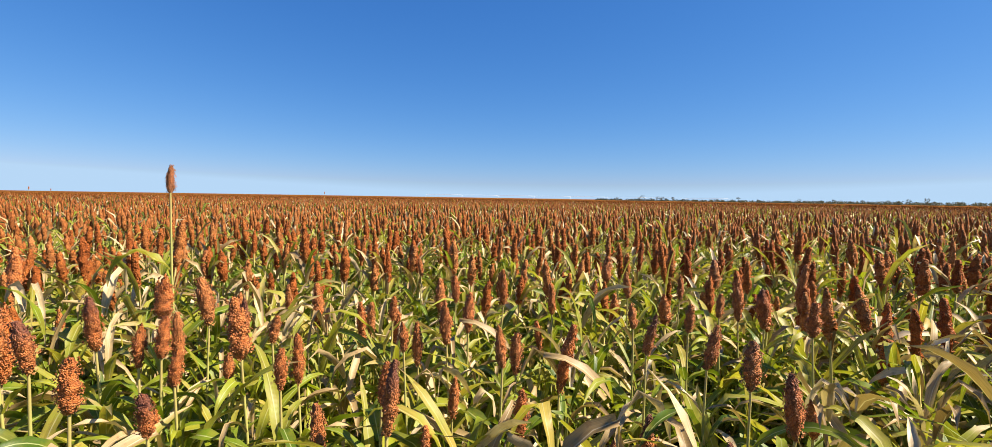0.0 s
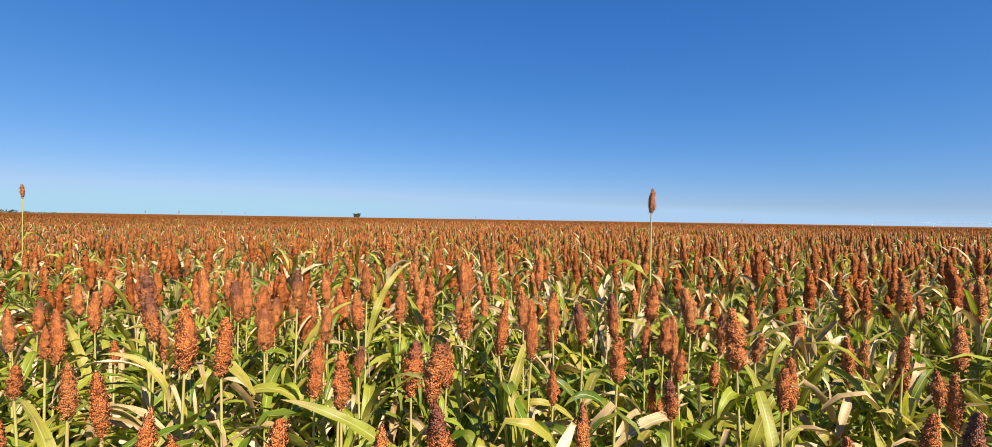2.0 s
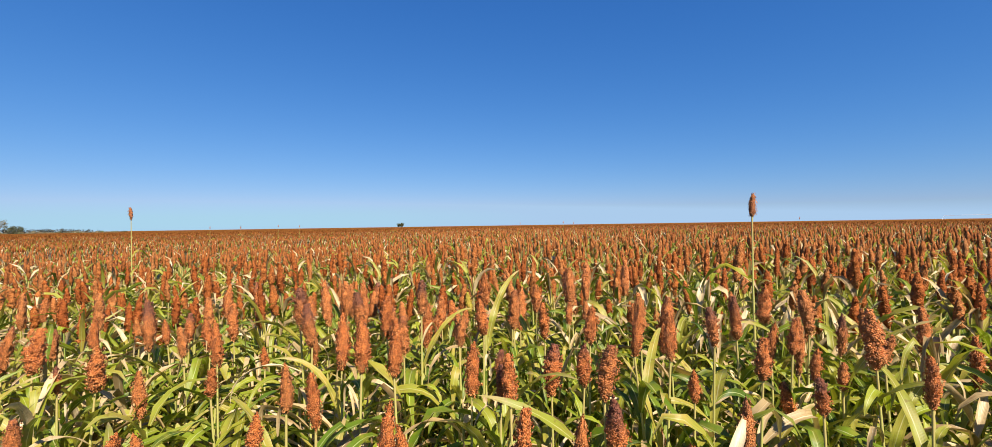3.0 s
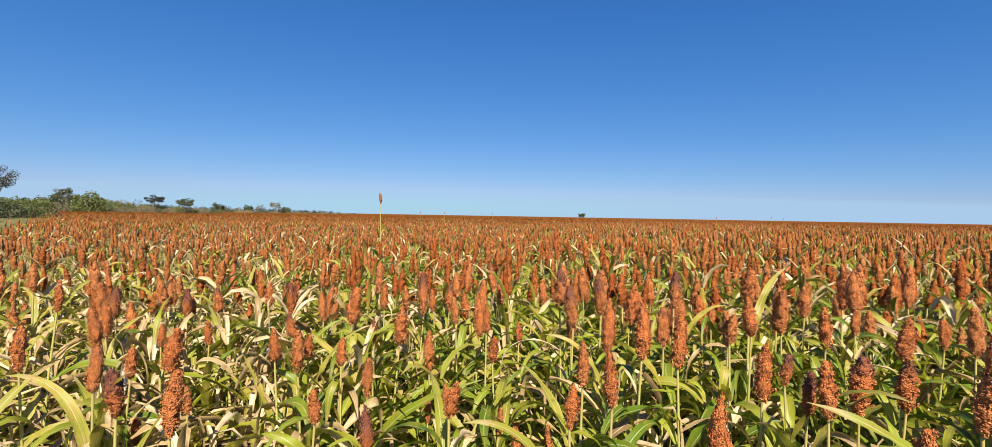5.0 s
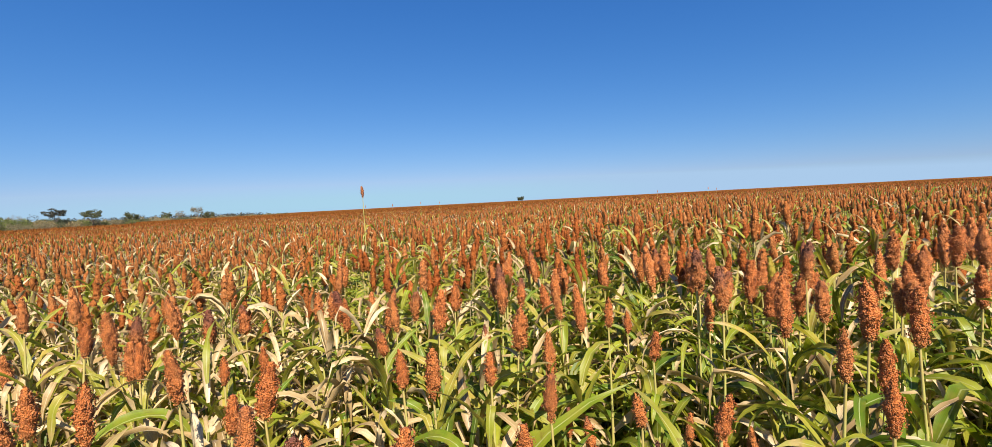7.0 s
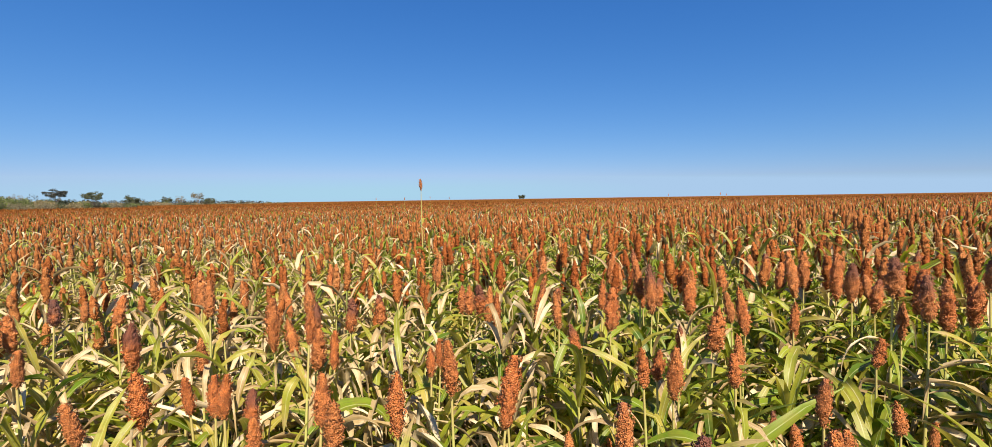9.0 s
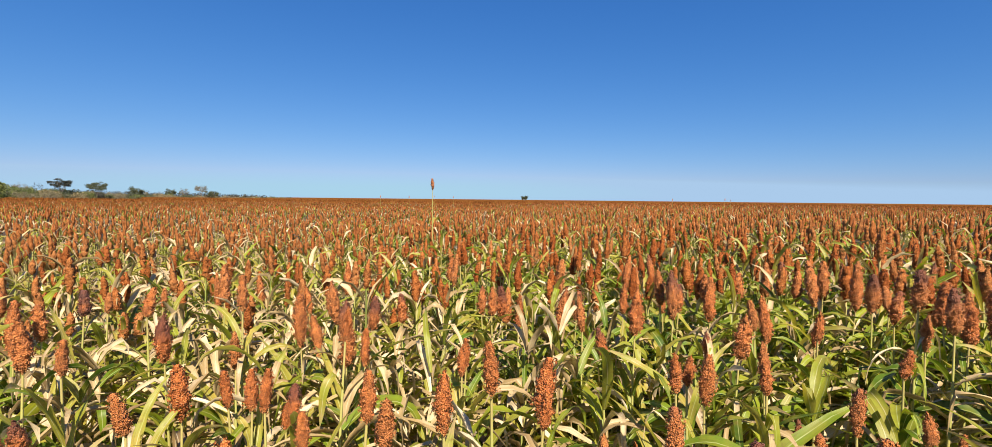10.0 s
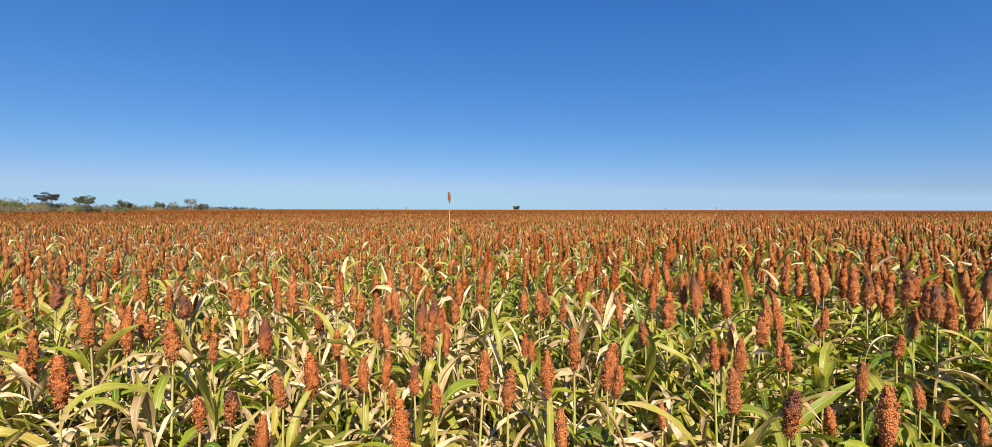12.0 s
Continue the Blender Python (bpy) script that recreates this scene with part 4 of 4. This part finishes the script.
def leaf_cloud(centres, radii, count, size, r, flat=0.7):
    c, q = np.array(centres), r
    k = q.integers(0, len(c), count)
    d = q.normal(size=(count, 3))
    d /= np.linalg.norm(d, axis=1)[:, None]
    p = c[k] + d * (np.array(radii)[k] * q.uniform(0.35, 1.05, count) ** 0.5)[:, None] * np.array([1, 1, flat])
    a = q.normal(size=(count, 3))
    a /= np.linalg.norm(a, axis=1)[:, None]
    b = np.cross(a, q.normal(size=(count, 3)))
    b /= np.linalg.norm(b, axis=1)[:, None]
    s = (size * q.uniform(0.6, 1.4, count))[:, None]
    v = np.stack([p - a * s, p + b * s * 0.5, p + a * s, p - b * s * 0.5], 1).reshape(-1, 3)
    o = np.arange(count)[:, None] * 4
    f = np.concatenate([o + [0, 1, 2], o + [0, 2, 3]])
    return Shape(v, f, 0)


def tree(name, where, height, spread_m, crown_low, density, leaf, leaf_size, label, seed, limbs=7, flat=0.6, dome=0.0):
    """A savanna tree: tapered trunk, forking limbs and a ragged crown of small leaves."""
    r, q = random.Random(seed), np.random.default_rng(seed)
    ob = new(name)
    ob.location = (*where, 0)
    fork = height * crown_low
    girth = 0.035 * height * 0.6
    limb_shapes = []
    stem = [tube([(0, 0, -0.2), (0.03 * height * r.uniform(-1, 1), 0, fork * 0.5), (0, 0.02 * height, fork)], [girth, girth * 0.8, girth * 0.65], 8, 0)]
    centres, radii = [], []
    for k in range(limbs):
        a = 2 * math.pi * (k + r.uniform(-0.3, 0.3)) / limbs
        part = r.uniform(0.25, 0.95)
        reach = spread_m * 0.46 * part
        top = fork + (height - fork) * (0.1 + 0.84 * math.sqrt(1 - 0.9 * part * part))
        end = Vector((math.cos(a) * reach, math.sin(a) * reach, top))
        if dome:
            end.z = height * ((1 + dome) * 0.5 + (1 - dome) * r.uniform(-0.1, 0.48) * math.sqrt(1 - part * part))
        mid = Vector((end.x * 0.62, end.y * 0.62, fork + (end.z - fork) * 0.42))
        wood = []
        wood.append(tube([(0, 0.02 * height, fork * 0.96), mid, end], [girth * 0.4, girth * 0.24, girth * 0.07], 6, 0))
        for j in range(6):
            b = a + r.uniform(-1.5, 1.5)
            root = mid.lerp(end, r.uniform(0.3 if dome else 0.0, 0.95))
            tip = root + Vector((math.cos(b), math.sin(b), r.uniform(-0.25, 0.8))) * spread_m * r.uniform(0.08, 0.18)
            tip.z = min(tip.z, height * 0.98)
            if dome:
                # twigs stay inside a flattened dome
                out = min(1.0, math.hypot(tip.x, tip.y) / (spread_m * 0.52))
                rise = height * (1 - dome) * 0.5 * math.sqrt(1 - out * out)
                tip.z = min(max(tip.z, height * (1 + dome) * 0.5 - rise), height * (1 + dome) * 0.5 + rise)
            wood.append(tube([root, tip], [girth * 0.16, girth * 0.04], 4, 0))
            centres.append(tuple(tip))
            radii.append(spread_m * r.uniform(0.08, 0.14))
        limb_shapes.append(joined(wood))
    t = new("trunk", mesh_of("trunk", joined(stem), [BARK]))
    for shape in limb_shapes:
        new("limb", mesh_of("limb", shape, [BARK])).parent = t
    c = new("crown", mesh_of("crown", leaf_cloud(centres, radii, density, leaf_size, q, flat), [leaf], False))
    t.parent = c.parent = ob
    return tagged(ob, label, "tree", "trees beyond the field")


def bush(where, height, width, leaf, label, seed, dense=1.0):
    r, q = random.Random(seed), np.random.default_rng(seed)
    ob = new("bush")
    ob.location = (*where, 0)
    wood, centres, radii = [], [], []
    for k in range(16):
        a = k * 2.4 + r.uniform(-0.3, 0.3)
        part = math.sqrt((k + 0.5) / 16) * 0.8
        d = width * 0.5 * part
        tip = (math.cos(a) * d, math.sin(a) * d, height * 0.8 * math.sqrt(1 - part * part) * r.uniform(0.8, 1.08))
        wood.append(tube([(tip[0] * 0.1, tip[1] * 0.1, -0.1), (tip[0] * 0.6, tip[1] * 0.6, tip[2] * 0.6), tip], [0.05, 0.035, 0.012], 4, 0))
        centres += [tip, (tip[0] * 1.08, tip[1] * 1.08, tip[2] * 0.5)]
        radii += [height * r.uniform(0.17, 0.25), width * r.uniform(0.1, 0.16)]
    t = new("stem", mesh_of("stem", joined(wood), [BARK]))
    c = new("crown", mesh_of("crown", leaf_cloud(centres, radii, int(95 * dense * (width + height)), 0.01 * (width + height) + 0.07, q, 0.8), [leaf], False))
    t.parent = c.parent = ob
    return tagged(ob, label, "bush", "bushes along the field margin")


tree("umbrella_tree", at_bearing(-56.8, 105), 8.5, 6.3, 0.27, 5600, LEAF_HAZED, 0.09, "wide umbrella-shaped savanna tree with thin grey-green crown", 3, 18, 0.6, 0.42)
tree("tree", at_bearing(-52.2, 135), 5.9, 5.0, 0.3, 5200, LEAF_DARK, 0.11, "dark flat-topped tree behind the bushes", 5, 11)
tree("tree", at_bearing(-45.6, 210), 7.8, 5.4, 0.3, 3600, LEAF_HAZED, 0.14, "small dark umbrella tree beyond the field", 6, 12, 0.5, 0.5)
tree("tree", at_bearing(-43.1, 220), 6.4, 6.2, 0.3, 4200, LEAF_DARK, 0.14, "low dark green flat-crowned tree beyond the field", 7, 12, 0.5, 0.52)
tree("tree", at_bearing(-40.3, 260), 5.4, 6.0, 0.25, 3800, LEAF_DARK, 0.15, "small rounded dark tree in the distant scrub", 14, 9, 0.7)
for bare_at, bare_away, bare_high, bare_seed in ((-48.8, 210, 4.9, 15), (-48.1, 210, 5.6, 16), (-36.4, 330, 6.4, 17)):
    tree("tree", at_bearing(bare_at, bare_away), bare_high, bare_high * 0.9, 0.25, 800, LEAF_GREY, 0.13, "thin bare-looking grey tree on the skyline", bare_seed, 10, 0.6)
tree("tree", at_bearing(-37.5, 300), 5.4, 5.0, 0.3, 2600, LEAF_DARK, 0.16, "small dark tree standing out of the far scrub", 18, 9, 0.6)
tree("tree", at_bearing(-33.9, 300), 4.4, 7.0, 0.2, 3000, LEAF_DARK, 0.16, "low dark rounded tree above the far hedge", 19, 9, 0.7)
tree("tree", at_bearing(-34.95, 330), 8.0, 8.5, 0.3, 1800, LEAF_GREY, 0.16, "thin bare-looking grey tree on the skyline", 8, 12, 0.6)
tree("tree", at_bearing(-0.1, 300), 3.9, 5.2, 0.3, 1900, LEAF_DARK, 0.2, "lone round dark tree on the horizon", 9, 10, 0.9)
bush(at_bearing(-50.4, 97), 4.6, 4.6, LEAF_BRIGHT, "dense round bright green bush beside the grass strip", 21, 4.0)
bush(at_bearing(-54.2, 112), 3.8, 6.5, LEAF_BRIGHT, "yellow-green rounded bush in the field margin", 22)
edge_pick = random.Random(12)
for k in range(120):
    b = -78 + (k % 40) * 1.3 + edge_pick.uniform(-0.6, 0.6)
    away = (102, 112, 126)[k // 40] + max(0, b + 56) * 9 + edge_pick.uniform(-4, 8)
    leaf = edge_pick.choice((LEAF_BRIGHT, LEAF_DARK, LEAF_DARK) if b < -56 else (LEAF_BRIGHT, LEAF_BRIGHT, LEAF_GREY, LEAF_DARK, LEAF_DARK) if b < -48 else (LEAF_TAN, LEAF_BRIGHT, LEAF_GREY, LEAF_DARK, LEAF_DARK))
    tall = 1.7 + away * math.tan(radians(max(0.12, 1.3 - max(0, b + 56) * 0.055))) * (edge_pick.uniform(0.15, 0.7) if k < 40 else edge_pick.uniform(0.4, 1.05))
    bush(at_bearing(b, away), tall, tall * edge_pick.uniform(1.9, 3.2), leaf,
         {LEAF_BRIGHT: "green scrub bush at the field margin", LEAF_DARK: "dark green scrub bush at field margin", LEAF_GREY: "grey dry scrub bush at the field margin", LEAF_TAN: "straw-coloured dry scrub at the field margin"}[leaf], 60 + k)


def woods(name, bearings, metres, low, high, count, seed, leaf, label):
    """A strip of scrub with a taller crown here and there."""
    q = np.random.default_rng(seed)
    b = q.uniform(*bearings, count)
    d = q.uniform(metres, metres * 1.3, count)
    x, y = MIDDLE[0] + d * np.sin(np.radians(b)), MIDDLE[1] + d * np.cos(np.radians(b))
    h = np.interp(b, bearings, low) * q.uniform(0.7, 1.15, count)
    crowns = q.random(count) < 0.035
    h[crowns] *= q.uniform(1.2, high, crowns.sum())
    c = np.stack([x, y, np.where(crowns, h * 0.78, h * 0.5)], -1)
    rad = np.where(crowns, h * 0.32, h * 0.5)
    shape = leaf_cloud(c, rad, count * 48, metres * 0.0011, q, 0.8)
    wide = np.stack([shape.v[:, 0], shape.v[:, 1], np.maximum(shape.v[:, 2], 0.05)], -1)
    shape.v = wide
    tagged(new(name, mesh_of(name, shape, [leaf], False)), label, "woods", kind="stuff")


woods("far_woods", (74, 138), 360, (2.6, 4.6), 1.8, 900, 31, LEAF_HAZED, "low dark strip of distant savanna woods")
woods("far_scrub", (-51, -27), 300, (3.6, 1.5), 1.2, 420, 32, LEAF_GREY, "dry grey-brown scrub strip behind the field")
woods("far_thicket", (-64, -28.5), 330, (7.6, 3.2), 1.4, 460, 33, LEAF_HAZED, "dark green thickets behind the dry scrub")


def grass_strip():
    q = np.random.default_rng(4)
    n = 26000
    u, s = -10 + 120 * q.random(n) ** 1.6, -q.uniform(0.1, 30, n)
    x = EDGE_AT[0] + u * EDGE_WAY[0] + s * EDGE_IN[0]
    y = EDGE_AT[1] + u * EDGE_WAY[1] + s * EDGE_IN[1]
    worn = (s < -3.2) & (s > -4.4) | (s < -6) & (s > -7)
    h = q.uniform(0.03, 0.13, n) * np.where(worn, 0.3, 1)
    parts = []
    for k in range(4):
        a, w = q.uniform(0, 6.28, n), q.uniform(0.006, 0.02, n)
        p = np.stack([x + q.normal(0, 0.03, n), y + q.normal(0, 0.03, n), np.zeros(n) - 0.01], -1)
        e = np.stack([np.cos(a), np.sin(a), np.zeros(n)], -1) * w[:, None]
        t = np.stack([q.normal(0, 0.05, n), q.normal(0, 0.05, n), h], -1)
        v = np.stack([p - e, p + e, p + t], 1).reshape(-1, 3)
        parts.append(Shape(v, np.arange(n)[:, None] * 3 + [0, 1, 2]))
    tagged(new("grass", mesh_of("grass", joined(parts), [GRASS], False)), "dry yellow-green grass on the field margin", "grass", kind="stuff")


grass_strip()


def weeds():
    """Rough tufts beyond the mown track."""
    q = np.random.default_rng(41)
    n, each = 1500, 26
    u, s = -6 + 90 * q.random(n) ** 1.4, -6.5 - 24 * q.random(n) ** 1.3
    x = np.repeat(EDGE_AT[0] + u * EDGE_WAY[0] + s * EDGE_IN[0], each)
    y = np.repeat(EDGE_AT[1] + u * EDGE_WAY[1] + s * EDGE_IN[1], each)
    h = np.repeat(np.where(q.random(n) < 0.3, q.uniform(0.6, 1.1, n), q.uniform(0.15, 0.6, n)), each) * q.uniform(0.5, 1.1, n * each)
    n *= each
    p = np.stack([x + q.normal(0, 0.25, n) * h, y + q.normal(0, 0.25, n) * h, np.full(n, -0.01)], -1)
    a, w = q.uniform(0, 6.28, n), q.uniform(0.012, 0.035, n)
    e = np.stack([np.cos(a), np.sin(a), np.zeros(n)], -1) * w[:, None]
    t = np.stack([q.normal(0, 0.3, n) * h, q.normal(0, 0.3, n) * h, h], -1)
    v = np.stack([p - e, p + e, p + t], 1).reshape(-1, 3)
    tagged(new("weeds", mesh_of("weeds", Shape(v, np.arange(n)[:, None] * 3 + [0, 1, 2]), [LEAF_BRIGHT], False)), "rough green weed tufts beyond the grass strip", "weeds", kind="stuff")


weeds()


# ---- irrigation pipe on the eastern skyline ----
def irrigation():
    m, n, l, b = material("galvanised_pipe", 0.4, 0.5)
    b.inputs["Metallic"].default_value = 0.15
    l.new(ramp(n, l, noise_tex(n, l, 0.7, 3), [(0.3, (0.6, 0.62, 0.64)), (0.7, (0.74, 0.75, 0.76))]), b.inputs["Base Color"])
    ob = new("irrigation_pipe")
    ends = [Vector((*at_bearing(54 + 34 * k / 8, 420), 3.7)) for k in range(9)]
    for k in range(8):
        a, c = ends[k], ends[k + 1]
        pts = [a.lerp(c, t) + Vector((0, 0, 0.25 * math.sin(math.pi * t))) for t in (0, 0.25, 0.5, 0.75, 1)]
        p = new("span", mesh_of("span", tube(pts, [0.09] * 5, 6, 0), [m]))
        p.parent = ob
    for e in ends:
        legs = [tube([(e.x + s, e.y, 0), (e.x, e.y, e.z)], [0.05, 0.05], 5, 0) for s in (-1.6, 1.6)]
        p = new("tower", mesh_of("tower", joined(legs), [m]))
        p.parent = ob
    tagged(ob, "long pale centre-pivot irrigation pipe on the horizon", "irrigation")


irrigation()
